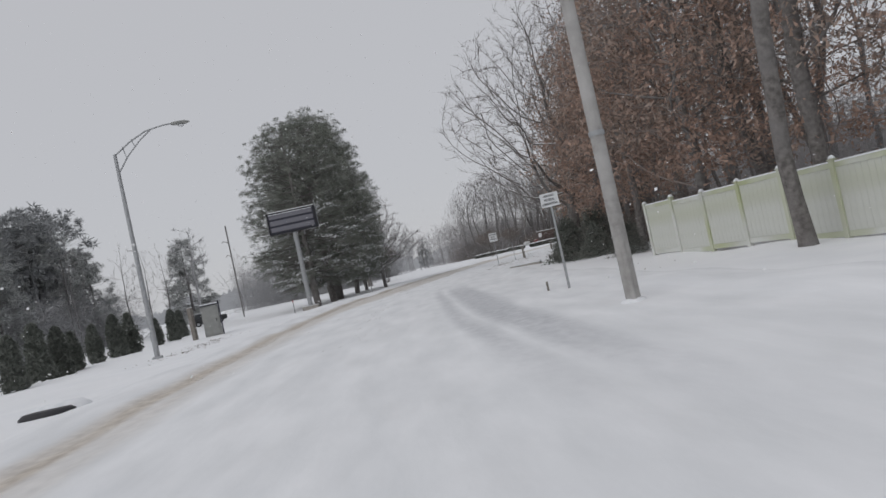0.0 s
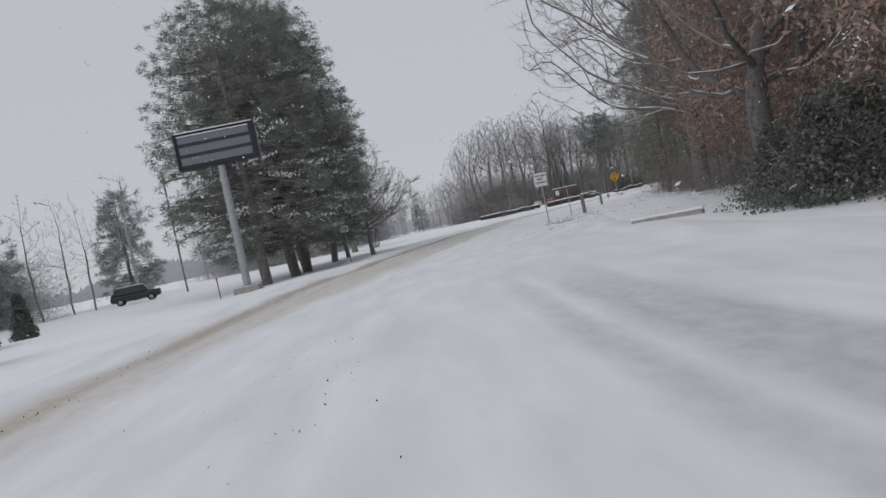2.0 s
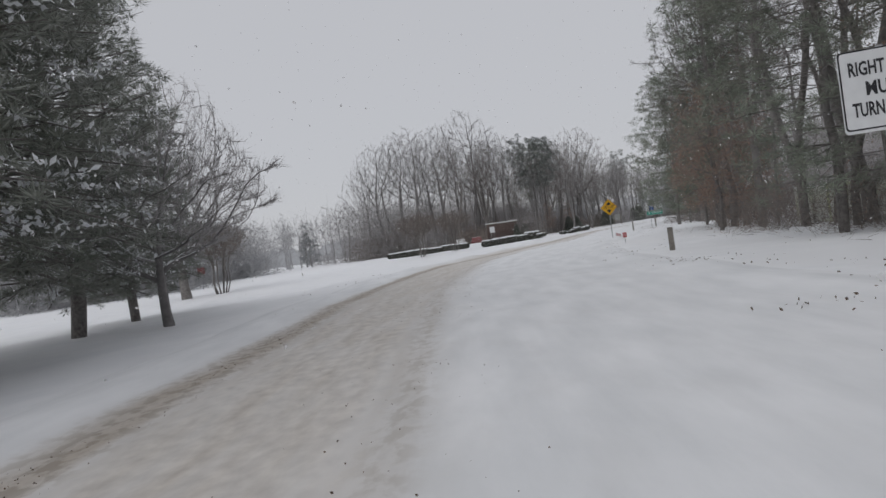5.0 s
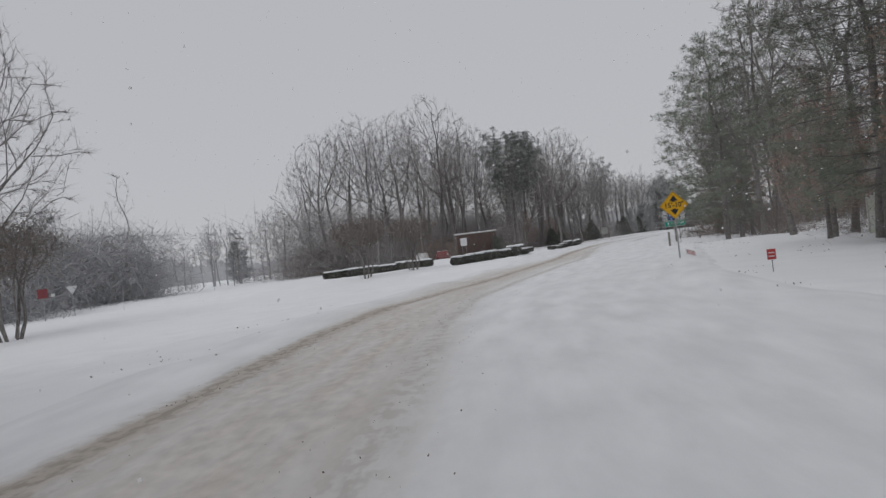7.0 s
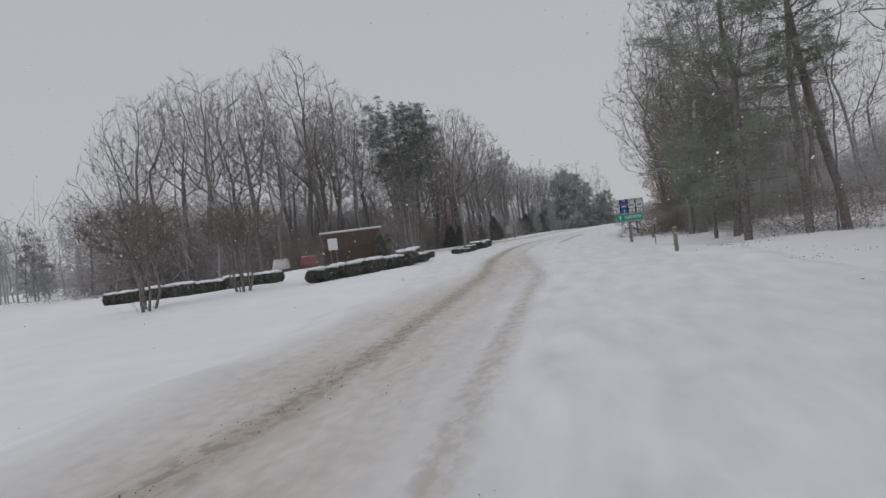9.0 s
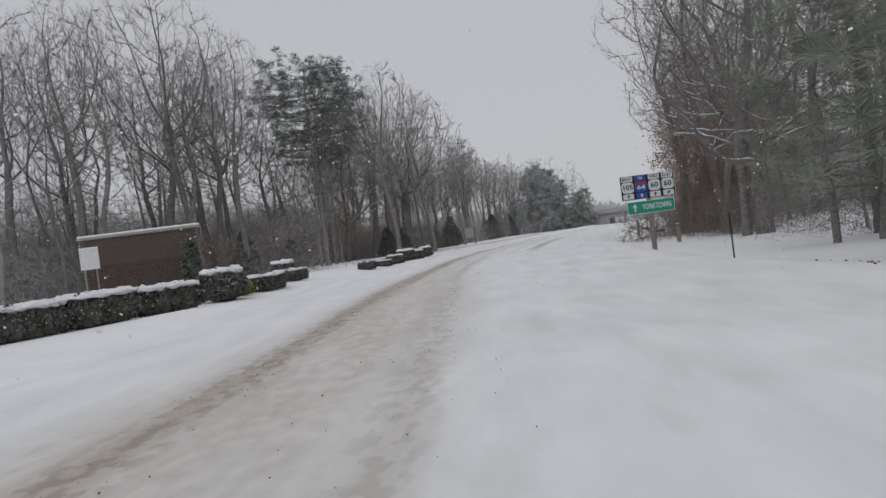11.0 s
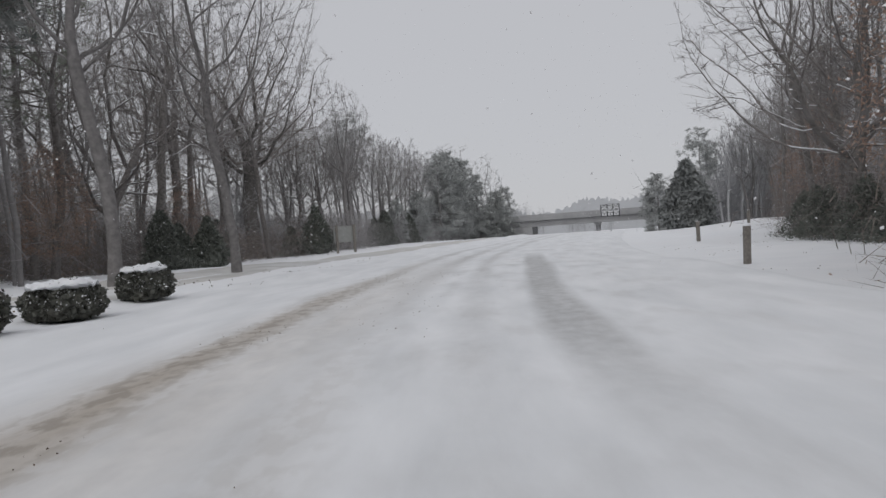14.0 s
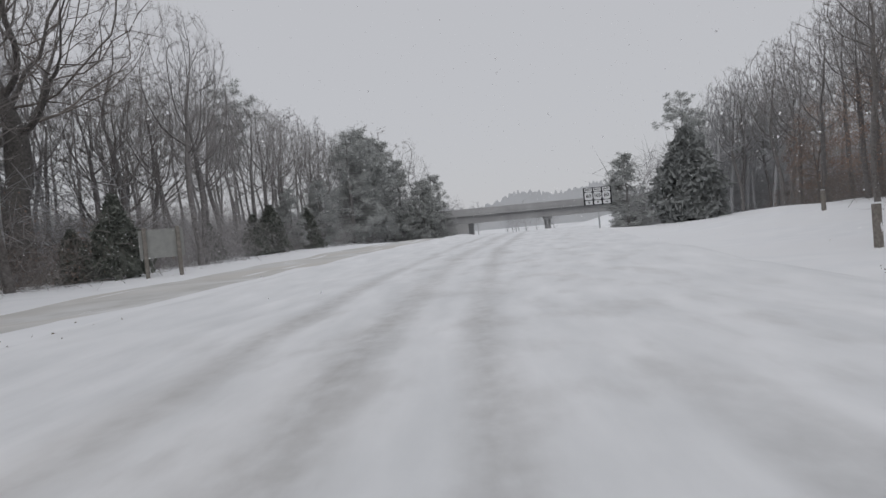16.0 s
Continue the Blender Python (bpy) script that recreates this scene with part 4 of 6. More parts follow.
# pine group on the median
for (x, y), k, sc in zip([(-20.0, 63.6), (-21.2, 69.3), (-22.6, 73.6), (-25.0, 78.0), (-26.4, 86.0), (-28.2, 93.0)], (0, 1, 0, 1, 1, 0), (0.84, 0.95, 0.98, 1.0, 0.82, 0.62)):
    plant(BIGPINE[k], x, y, scale=sc)
plant(MEDIAN, -22.7, 86.8, scale=1.6)
plant(SPREAD[0], -37.2, 114.5, turn=90, scale=1.14)
plant(SHRUB[1], -35.0, 116.5, scale=1.4)

# woods on the right
plant(BARE[0], 15.4, 22.2, scale=1.0)
for s, d, sc in [(46, 14.5, 1.0), (50, 12.0, 1.0), (55, 15.5, 1.05), (58.5, 12.0, 0.9), (63.5, 13, 0.85), (41, 19, 1.0)]:
    plant(OAK[int(s) % 2], *along(s, d), scale=sc)
plant(SPREAD[0], *along(69.0, 10.8), scale=1.0)
plant(SPREAD[1], *along(91.0, 13.2), turn=40, scale=1.3)
plant(BARE[1], *along(56, 18.0), scale=1.05)
EDGE_S, EDGE_D = [20, 40, 60, 75, 95, 118, 142, 160, 175, 190, 200, 206, 211, 222, 236], [17, 13.5, 13.5, 15, 15.5, 16, 14, 12.5, 13, 13, 11.5, 11, 14, 26, 34]
for s in range(22, 236, 5):
    edge = float(np.interp(s, EDGE_S, EDGE_D))
    for row in range(3):
        dd = edge + row * 5.0 + rnd.uniform(-0.8, 2.4)
        x, y = along(s + rnd.uniform(-2.4, 2.4), dd)
        if row == 0 and s > 130:
            ob = rnd.choice(BARE + BARE + THIN[1:])
        elif row == 0:
            ob = rnd.choice(BARE + BARE + THIN)
        elif row and 168 < s < 206 or row == 2 and 126 < s < 168 or row == 1 and 126 < s < 168 and s % 2:
            continue
        elif row == 1 and s > 130:
            ob = rnd.choice(LITE + LITEMID)
        elif row == 1:
            ob = rnd.choice(LITE + LITE + LITE + TALLPINE[:1] + THIN)
        else:
            ob = rnd.choice(LITEMID + LITEMID + [MIDPINE])
        plant(ob, x, y, scale=rnd.uniform(0.8, 1.12))
    if s > 58:
        plant(rnd.choice(BRUSHES), *along(s + rnd.uniform(-2, 2), edge + rnd.uniform(0.5, 3.5)), scale=rnd.uniform(0.7, 1.1))
    if not 126 < s < 206:
        plant(MIDBRUSH, *along(s + rnd.uniform(-2, 2), edge + rnd.uniform(9, 14)), scale=rnd.uniform(0.8, 1.3))
for s, d, sc in [(109, 13.6, 1.05), (179, 11.6, 0.72), (167.5, 10.0, 1.15)]:
    plant(LOWPINE, *along(s, d), scale=sc)
for s, d, ob, sc in [(126, 15.5, TALLPINE[1], 0.9), (133, 14.5, TALLPINE[0], 0.95), (139, 13.6, LOWPINE, 1.15), (156, 14.5, LOWPINE, 0.7)]:
    plant(ob, *along(s, d), scale=sc)
plant(OAK[1], *along(140, 15.5), scale=0.62)
plant(OAK[0], *along(128, 13.5), scale=0.6)
plant(OAK[1], *along(146, 12.6), scale=0.55)
plant(OAK[0], *along(70, 12.8), scale=0.95)
plant(OAK[1], *along(74, 14.5), scale=1.0)
for s, d, sc in [(78, 13.2, 0.8), (84, 15.0, 0.85), (92, 15.5, 0.75)]:
    plant(OAK[int(s) % 2], *along(s, d), scale=sc)
plant(BARE[2], *along(204, 12.0), scale=0.8)
plant(OAK[0], *along(205.5, 13.0), scale=0.85)
for s, d, sc in [(199, 9.6, 0.8), (203, 9.8, 1.0), (206, 11, 1.0), (208, 13, 1.1), (204, 14, 1.3), (196, 12, 0.9)]:
    plant(BRUSHES[0], *along(s, d), scale=sc)
    plant(THIN[int(s) % 3], *along(s + 1, d + 1.5), scale=0.8)
for s, d, sc in [(202, 12.2, 0.42), (206, 13.5, 0.5), (209.5, 15.5, 0.5)]:
    plant(OAK[int(s) % 2], *along(s, d), scale=sc)
plant(CEDARS[1], *along(208.5, 12.0), scale=0.5)
plant(BARE[0], *along(211, 12.8), scale=0.8)
plant(OAK[1], *along(213, 14.2), scale=0.72)
plant(TALLPINE[0], *along(166, 12.4), scale=0.8)
plant(SPREAD[1], *along(191, 13.0), turn=200, scale=1.1)

# the wood behind the entrance wall
for x, y, k, h in [(-20.1, 187.3, 1, 24.5), (-36.5, 184, 0, 20.5), (-33, 187, 2, 22), (-30, 184, 0, 22.5), (-27.5, 188.5, 1, 21.5), (-25, 184, 2, 22), (-14.2, 187, 2, 19.5), (-17, 191, 0, 20), (-39.5, 186, 1, 17), (-44, 186.5, 1, 11.5), (-23, 195, 0, 20), (-2.4, 191, 0, 16.5), (1.0, 195, 1, 14.5)]:
    plant(MIDBARE[k], x, y, scale=h / 20)
for i in range(40):
    y = rnd.uniform(180, 206)
    plant(rnd.choice(BRUSHES if y < 194 else [MIDBRUSH] + BRUSHES), rnd.uniform(-42, -9), y, scale=rnd.uniform(1.0, 1.5))
plant(BARE[1], -7.5, 204, scale=0.8)
plant(UMBRELLA, -8.8, 196.5, scale=1.02)
plant(BRUSHES[0], -17.2, 174.8, scale=0.8)
for i in range(34):
    plant(rnd.choice(LITEMID), rnd.uniform(-44, -6), rnd.uniform(193, 222), scale=rnd.uniform(0.5, 0.7))

# woods on the left beyond the clipped bushes
L_S, L_D = [196, 212, 232, 246, 262, 275, 290, 330], [24, 23, 21, 20.5, 19.5, 19, 18, 16]
for i in range(19):
    s = 196 + i * 3.9
    edge = float(np.interp(s, L_S, L_D))
    for row in range(3):
        x, y = along(s + rnd.uniform(-1.8, 1.8), -(edge + row * 6 + rnd.uniform(0, 4)))
        if math.hypot(x - 0.6, y - 237) < 8:
            continue
        if s < 248:
            ob = rnd.choice((BARE + THIN) if row == 0 else (LITE + LITEMID))
        elif s < 268:
            ob = rnd.choice(MIDBARE if row == 0 else LITEMID)
        else:
            ob = rnd.choice(FARBARE + FARBARE + FARPINE[:1])
        plant(ob, x, y, scale=rnd.uniform(0.78, 1.0) * float(np.interp(s, [250, 268, 285, 330], [1.0, 0.8, 0.5, 0.4])))
    bx = along(s, -(edge + rnd.uniform(0.5, 4)))
    plant((BRUSHES[i % 2] if s < 256 else MIDBRUSH) if s < 268 else FARBRUSH, *bx, scale=rnd.uniform(0.7, 1.1) * (1.0 if s < 268 else 0.55))
    plant(MIDBRUSH if s < 250 else FARBRUSH, *along(s, -(edge + rnd.uniform(7, 14))), scale=rnd.uniform(0.8, 1.3) * (1.0 if s < 262 else 0.6))
plant(GREATOAK, 0.9, 237.6, turn=20)
plant(SPREAD[0], 5.5, 246.0, scale=0.85)
plant(SPREAD[1], -6.8, 213.0, scale=1.15)
plant(TALLPINE[0], -9.0, 206.0, scale=0.9)
plant(OAK[0], -7.2, 203.0, scale=0.42)
plant(OAK[1], -2.8, 217.0, scale=0.4)
for x, y, k, sc in [(-9.5, 219, 0, 0.9), (-4.5, 224, 2, 0.95), (-7.5, 229, 3, 0.9), (-3.0, 217.5, 1, 0.8), (-1.5, 243, 2, 0.9), (-6.0, 238, 0, 0.9)]:
    plant(BARE[k], x, y, scale=sc)
for x, y, sc in [(-5.5, 211.5, 0.9), (-4.5, 215, 1.0), (-3.2, 219, 1.0), (-2.2, 223, 0.9), (-0.8, 228, 0.9), (0.6, 232.5, 0.9), (-6, 221, 1.2), (2.5, 236, 0.8), (-9, 208, 1.0), (-11, 203, 1.0)]:
    plant(BRUSHES[int(y) % 2], x, y, scale=sc)
# wood's edge where the verge widens
for i in range(17):
    a = i / 16
    x, y = 70 - 32 * a, 250 - 48 * a
    plant(rnd.choice(MIDBARE + MIDBARE + THIN[:1]), x + rnd.uniform(-1, 2.5), y + rnd.uniform(-1, 1.5), scale=rnd.uniform(0.72, 0.92))
    plant(rnd.choice(LITEMID), x + rnd.uniform(4, 9), y - rnd.uniform(1, 4), scale=rnd.uniform(0.7, 0.88))
    plant(BRUSHES[i % 2], x + rnd.uniform(0.5, 2), y + rnd.uniform(-1, 1), scale=rnd.uniform(0.8, 1.15))
    plant(MIDBRUSH, x + rnd.uniform(4, 8), y - rnd.uniform(1, 4), scale=rnd.uniform(0.9, 1.2))
for x, y, ob, sc in [(47.5, 222.0, BARE[0], 0.8), (43.5, 213.0, OAK[1], 0.6), (31.0, 197.0, SPREAD[0], 1.28), (30.0, 191.5, BARE[1], 0.85), (33.5, 200.5, BARE[3], 0.85), (29.0, 187.5, BARE[0], 0.9), (34.0, 196.0, LITE[1], 0.9), (36.5, 203.0, LITE[0], 0.9), (33.0, 190.0, LITE[2], 0.9), (36.0, 205.5, BARE[2], 0.78), (39.5, 207.5, BARE[1], 0.8), (42.0, 211.0, THIN[2], 1.1)]:
    plant(ob, x, y, scale=sc)
for x, y, sc in [(30.0, 193.5, 1.1), (32.5, 198.5, 1.2), (35.5, 203.5, 1.1), (38.5, 207.0, 1.1), (41.5, 212.5, 1.0), (29.0, 189.5, 1.1)]:
    plant(BRUSHES[int(y) % 2], x, y, scale=sc)
    plant(MIDBRUSH, x + 4, y - 2, scale=1.4)
plant(OAK[0], 66.5, 243.0, scale=0.7)
plant(OAK[1], 57.0, 229.0, scale=0.7)
for x, y, k, sc in [(-3.0, 206, 0, 0.5), (-2.6, 209.5, 1, 0.42), (-1.2, 211.5, 0, 0.5), (-1.6, 226, 1, 0.55), (4.2, 232.5, 0, 0.45), (6.4, 230.8, 1, 0.68), (-14.5, 187.5, 0, 0.6), (-11.5, 192.5, 1, 0.45)]:
    plant(CEDARS[k], x, y, scale=sc)
EDGE_X, EDGE_Y = [-2, 7.5, 14, 24, 42, 54], [238, 247, 258, 273, 299, 318]
for x, y, sc in [(29.9, 280.5, 0.94), (32.6, 284.6, 1.0), (36.2, 289.5, 0.95), (40.5, 295, 0.82), (44.6, 291.5, 0.74), (42.6, 290.0, 0.66), (24, 271, 0.5), (20, 265.5, 0.42)]:
    plant(DARKPINE, x, y, scale=sc)
plant(MIDPINE, 16.6, 290, scale=1.03)
for i in range(78):
    a = (i + rnd.random()) / 78
    back = (i % 4) * 3.2 + rnd.uniform(0, 3)
    x = float(np.interp(a, [0, 0.16, 0.32, 0.55, 0.88, 1], EDGE_X)) - back * 0.85
    y = float(np.interp(a, [0, 0.16, 0.32, 0.55, 0.88, 1], EDGE_Y)) + back * 0.5
    plant(MIDBARE[i % 3] if i % 4 == 0 and i < 50 else rnd.choice(LITEMID if a < 0.7 else FARBARE + LITEMID), x, y, scale=rnd.uniform(0.66, 0.8) + back * 0.012)
    if i % 2:
        plant(MIDBRUSH, x, y, scale=rnd.uniform(0.8, 1.2))
    elif i % 4 == 0:
        plant(MIDBRUSH, x + 1.5, y - 1, scale=rnd.uniform(0.5, 0.8))
for x, y, k, sc in [(15.5, 257.5, 1, 0.6), (17.4, 261, 0, 0.75), (22, 268, 1, 0.7), (11.5, 251.5, 0, 0.5)]:
    plant(CEDARS[k], x, y, scale=sc)
for i in range(26):
    plant(rnd.choice(FARBARE), rnd.uniform(44, 84), rnd.uniform(312, 336), scale=rnd.uniform(0.3, 0.42))
# slim trunks before the fence
for s in range(62, 124, 3):
    plant(rnd.choice(LITE + THIN), *along(s + rnd.uniform(-1, 1), rnd.uniform(14.2, 16.0)), scale=rnd.uniform(0.75, 1.0))
for s in range(64, 124, 4):
    plant(BRUSHES[s // 4 % 2], *along(s + rnd.uniform(-1.5, 1.5), rnd.uniform(12.8, 15.2)), scale=rnd.uniform(0.6, 0.95))
# deep wood that fills the gaps between the front trunks
for i in range(26):
    s = 194 + i * 2.4
    plant(MIDBRUSH, *along(s, -(38 + rnd.uniform(0, 12))), scale=rnd.uniform(1.7, 2.3))
for i in range(26):
    plant(MIDBRUSH, rnd.uniform(-46, -10), rnd.uniform(203, 226), scale=rnd.uniform(1.3, 1.9))
for s in range(30, 236, 8):
    plant(MIDBRUSH, *along(s, float(np.interp(s, EDGE_S, EDGE_D)) + rnd.uniform(17, 24)), scale=rnd.uniform(1.6, 2.2))
for i in range(22):
    a = rnd.random()
    plant(FARBRUSH, 64 + 44 * a + rnd.uniform(2, 12), 266 - 22 * a + rnd.uniform(0, 14), scale=rnd.uniform(1.3, 1.9))

# far edges across the fields
for i in range(44):
    a = i / 43
    plant(rnd.choice([FARBARE[0], FARPINE[1], FARPINE[0], FARPINE[0], DARKPINE if i % 8 == 0 else FARPINE[1]]), -52 - 20 * a + rnd.uniform(-9, 5), 44 + 38 * a + rnd.uniform(-6, 6), scale=rnd.uniform(0.85, 1.1))
plant(DARKPINE, -62, 100, scale=0.95)
plant(FARBARE[0], -57, 95, scale=0.8)
for x, y, ob, sc in [(-66, 70, DARKPINE, 0.95), (-62, 76, MIDPINE, 0.72), (-58, 82, LITEMID[0], 0.66), (-64, 82, DARKPINE, 0.9), (-70, 66, MIDPINE, 0.75), (-55, 86, LITEMID[1], 0.6), (-68, 78, LITEMID[2], 0.75), (-73, 70, LITEMID[0], 0.75), (-60, 88, LITEMID[2], 0.6), (-74, 62, DARKPINE, 1.0), (-57, 72, LITEMID[1], 0.68), (-60, 64, MIDPINE, 0.7), (-64, 60, LITEMID[0], 0.7), (-55, 60, DARKPINE, 0.85), (-52, 55, LITEMID[2], 0.66), (-49, 49, MIDPINE, 0.62)]:
    plant(ob, x, y, scale=sc)
for i in range(30):
    plant(FARBRUSH, rnd.uniform(-80, -54), rnd.uniform(42, 90), scale=rnd.uniform(0.9, 1.3))
for i in range(40):
    plant(FARBRUSH, rnd.uniform(-80, -55), rnd.uniform(134, 176), scale=rnd.uniform(1.0, 1.5))
for i in range(56):
    plant(rnd.choice(FARBARE[:1] + LITEMID + FARPINE[:1] + [FARBRUSH]), -60 - rnd.uniform(-4, 24), rnd.uniform(136, 172), scale=rnd.uniform(0.5, 0.72))
for i in range(30):
    plant(rnd.choice(FARBARE + LITEMID + [FARPINE[0], MIDBRUSH]), rnd.uniform(-76, -50), rnd.uniform(196, 216), scale=rnd.uniform(0.42, 0.6))
for i in range(60):
    a = rnd.random()
    plant(rnd.choice(FARBARE + FARBARE + MIDBARE[:1] + [FARBRUSH, FARBRUSH]), 63 + 43 * a + rnd.uniform(0, 10), 261 - 21 * a + rnd.uniform(-4, 10), scale=rnd.uniform(0.66, 0.84))
plant(MIDBARE[1], 71.7, 258.5, scale=0.85)
plant(MIDPINE, 63.0, 257.5, scale=0.68)
plant(HAZECEDAR, 50.2, 241.5, scale=1.26)
plant(DARKPINE, 61.5, 267.0, scale=0.72)

# snow-laden limb lying at the wood's edge
limb_down = bare_tree("fallen_limb", 171, 4.2, 0.07, (DARK_BARK, TWIG_DUN), "broken limb lying in the snow, loaded with snow", crown=0.15, reach=1.3, bulge=0.5, n=260, step=0.2, tip=0.006, per=3, twig=0.4, snow=True, leader=0.7, category="fallen branch")
limb_down.matrix_basis = pose(13.9, 174.6, ground_z(13.9, 174.6) + 0.45, 0, -83, 38)

# median shrubs before the hedges
plant(SHRUB[0], -21.6, 140.2, scale=1.15)
plant(SHRUB[1], -18.5, 146.1, scale=1.1)

for key in HEAPS:
    join_heap(key)

# arborvitae row
for x, y, sc in [(-13.7, 25.7, 0.85), (-15.2, 28.3, 0.98), (-16.0, 30.2, 0.9), (-17.2, 32.2, 0.75), (-18.5, 34.9, 0.8), (-20.1, 38.2, 0.95), (-20.6, 40.0, 0.95), (-22.2, 44.2, 0.7), (-23.1, 47.0, 0.85), (-26.0, 51.5, 0.85)]:
    plant(ARB, x, y, scale=sc)

# ---- far tree line, its pale colour standing for mist ----
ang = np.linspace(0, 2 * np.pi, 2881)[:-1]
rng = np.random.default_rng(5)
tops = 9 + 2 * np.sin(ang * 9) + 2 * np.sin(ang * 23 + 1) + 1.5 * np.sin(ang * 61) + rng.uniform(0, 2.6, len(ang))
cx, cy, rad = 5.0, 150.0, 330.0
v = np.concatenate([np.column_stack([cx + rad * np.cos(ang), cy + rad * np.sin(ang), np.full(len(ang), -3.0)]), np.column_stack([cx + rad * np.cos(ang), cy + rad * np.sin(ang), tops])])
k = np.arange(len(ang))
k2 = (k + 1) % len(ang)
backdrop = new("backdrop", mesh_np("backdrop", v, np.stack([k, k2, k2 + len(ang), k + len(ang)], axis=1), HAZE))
tagged(backdrop, "distant tree line with mist in its pale colour", "far woods", kind="structure")


# ---- posts, poles and signs ----
def pipe(points, r0, r1=None):
    """The joints and radii of one bent tube."""
    r1 = r0 if r1 is None else r1
    return np.array(points, dtype=float), np.linspace(r0, r1, len(points))


def plate(w, h, t=0.004, cut=0.05, y=0.0, cx=0.0, cz=0.0, diamond=False):
    """A thin sign blank with rounded corners that faces -y."""
    bm = bmesh.new()
    pts = []
    for sx, sz, a0 in ((1, 1, 0), (-1, 1, 90), (-1, -1, 180), (1, -1, 270)):
        for k in range(4):
            a = radians(a0 + 30 * k)
            pts.append((sx * (w / 2 - cut) + cut * math.cos(a), sz * (h / 2 - cut) + cut * math.sin(a)))
    if diamond:
        c = math.sqrt(0.5)
        pts = [((x - z) * c, (x + z) * c) for x, z in pts]
    f = bm.faces.new([bm.verts.new((cx + x, y, cz + z)) for x, z in pts])
    bm.normal_update()
    if f.normal.y > 0:
        f.normal_flip()
    r = bmesh.ops.extrude_face_region(bm, geom=[f])
    for v in r["geom"]:
        if isinstance(v, bmesh.types.BMVert):
            v.co.y += t
    bmesh.ops.recalc_face_normals(bm, faces=bm.faces)
    return bm


def move(me, x, y, z):
    me.transform(Matrix.Translation((x, y, z)))
    return me


def steel_post(parent, h, r=0.03, x=0.0, y=0.03, name="post"):
    """A U-channel sign post."""
    bm = boxes(((x - r, y, -0.4), (x + r, y + 0.008, h)), ((x - r, y, -0.4), (x - r + 0.008, y + 0.04, h)), ((x + r - 0.008, y, -0.4), (x + r, y + 0.04, h)))
    return part(name, bm, parent, mat=GALV)


def at_spot(name, label, category, x, y, turn=0.0, group=""):
    return thing(name, label, category, (x, y, ground_z(x, y)), turn, group)


def wood_post(x, y, h, w, label, lean=0.0, group="marker posts"):
    ob = at_spot("marker_post", label, "post", x, y, rnd.uniform(-8, 8), group)
    ob.matrix_basis = ob.matrix_basis @ pose(0, 0, 0, lean, lean * 0.6, 0)
    part("shaft", boxes(((-w / 2, -w / 2, -0.4), (w / 2, w / 2, h)), bevel=0.012), ob, mat=WOODPOST)
    bm = boxes(((-w / 2, -w / 2, h + 0.001), (w / 2, w / 2, h + 0.03)), bevel=0.012)
    part("snow_cap", bm, ob, "thin snow on the post top", SNOW_CAP)
    return ob


# utility pole beside the road
up = at_spot("utility_pole", "pale grey wooden utility pole with a metal band, beside the verge", "pole", 11.58, 17.05)
part("shaft", tube_mesh("shaft", pipe([(0, 0, -0.5), (0, 0, 3.0), (0.0, 0, 7.0), (0, 0, 12.5)], 0.14, 0.115), 14, POLEWOOD), up)
part("band", tube_mesh("band", pipe([(0, 0, 3.08), (0, 0, 3.17)], 0.15, 0.15), 14, GALV), up, "galvanised band")
part("guard", tube_mesh("guard", pipe([(0.02, -0.12, 0.0), (0.02, -0.12, 1.4)], 0.06, 0.06), 8, POLEWOOD), up)
bm = lathe([(0.26, -0.05), (0.21, 0.02), (0.15, 0.05)], 14)
part("snow_collar", bm, up, mat=SNOW_CAP)

# street lamp
lamp = at_spot("street_lamp", "tall galvanised street lamp with a truss arm on the median", "street lamp", -8.6, 28.1, 33.0)
part("pole", tube_mesh("pole", pipe([(0, 0, 0), (0, 0, 3), (0, 0, 6), (0, 0, 8.75)], 0.115, 0.07), 12, GALV), lamp)
part("base", boxes(((-0.2, -0.2, -0.1), (0.2, 0.2, 0.1)), bevel=0.03), lamp, mat=GALV)
part("upper_arm", tube_mesh("upper_arm", pipe([(0, 0, 8.7), (0.7, 0, 9.2), (1.4, 0, 9.55), (2.1, 0, 9.68), (2.5, 0, 9.7)], 0.035), 8, GALV), lamp)
part("lower_arm", tube_mesh("lower_arm", pipe([(0, 0, 7.9), (0.5, 0, 8.6), (1.1, 0, 9.2), (1.6, 0, 9.58)], 0.03), 8, GALV), lamp)
for k, (xa, za, zb) in enumerate([(0.45, 8.5, 9.03), (0.85, 8.93, 9.3)]):
    part("brace", tube_mesh("brace", pipe([(xa, 0, za), (xa - 0.1, 0, zb)], 0.018), 6, GALV), lamp)
bm = lathe([(0.02, -0.4), (0.11, -0.34), (0.15, -0.1), (0.14, 0.2), (0.06, 0.36), (0.02, 0.4)], 12)
bmesh.ops.transform(bm, matrix=pose(2.82, 0, 9.68, 0, 90, 0) @ Matrix.Diagonal((0.6, 1.05, 1, 1)), verts=bm.verts)
head = part("lamp_head", bm, lamp, "grey cobra-head luminaire", CABINET)
bm = lathe([(0.02, -0.1), (0.10, -0.06), (0.13, 0.0), (0.12, 0.01)], 12)
bmesh.ops.transform(bm, matrix=pose(2.85, 0, 9.58), verts=bm.verts)
part("lens", bm, head, mat=WHITE)
part("band", tube_mesh("band", pipe([(0, 0, 2.4), (0, 0, 2.5)], 0.125), 12, GALV), lamp)

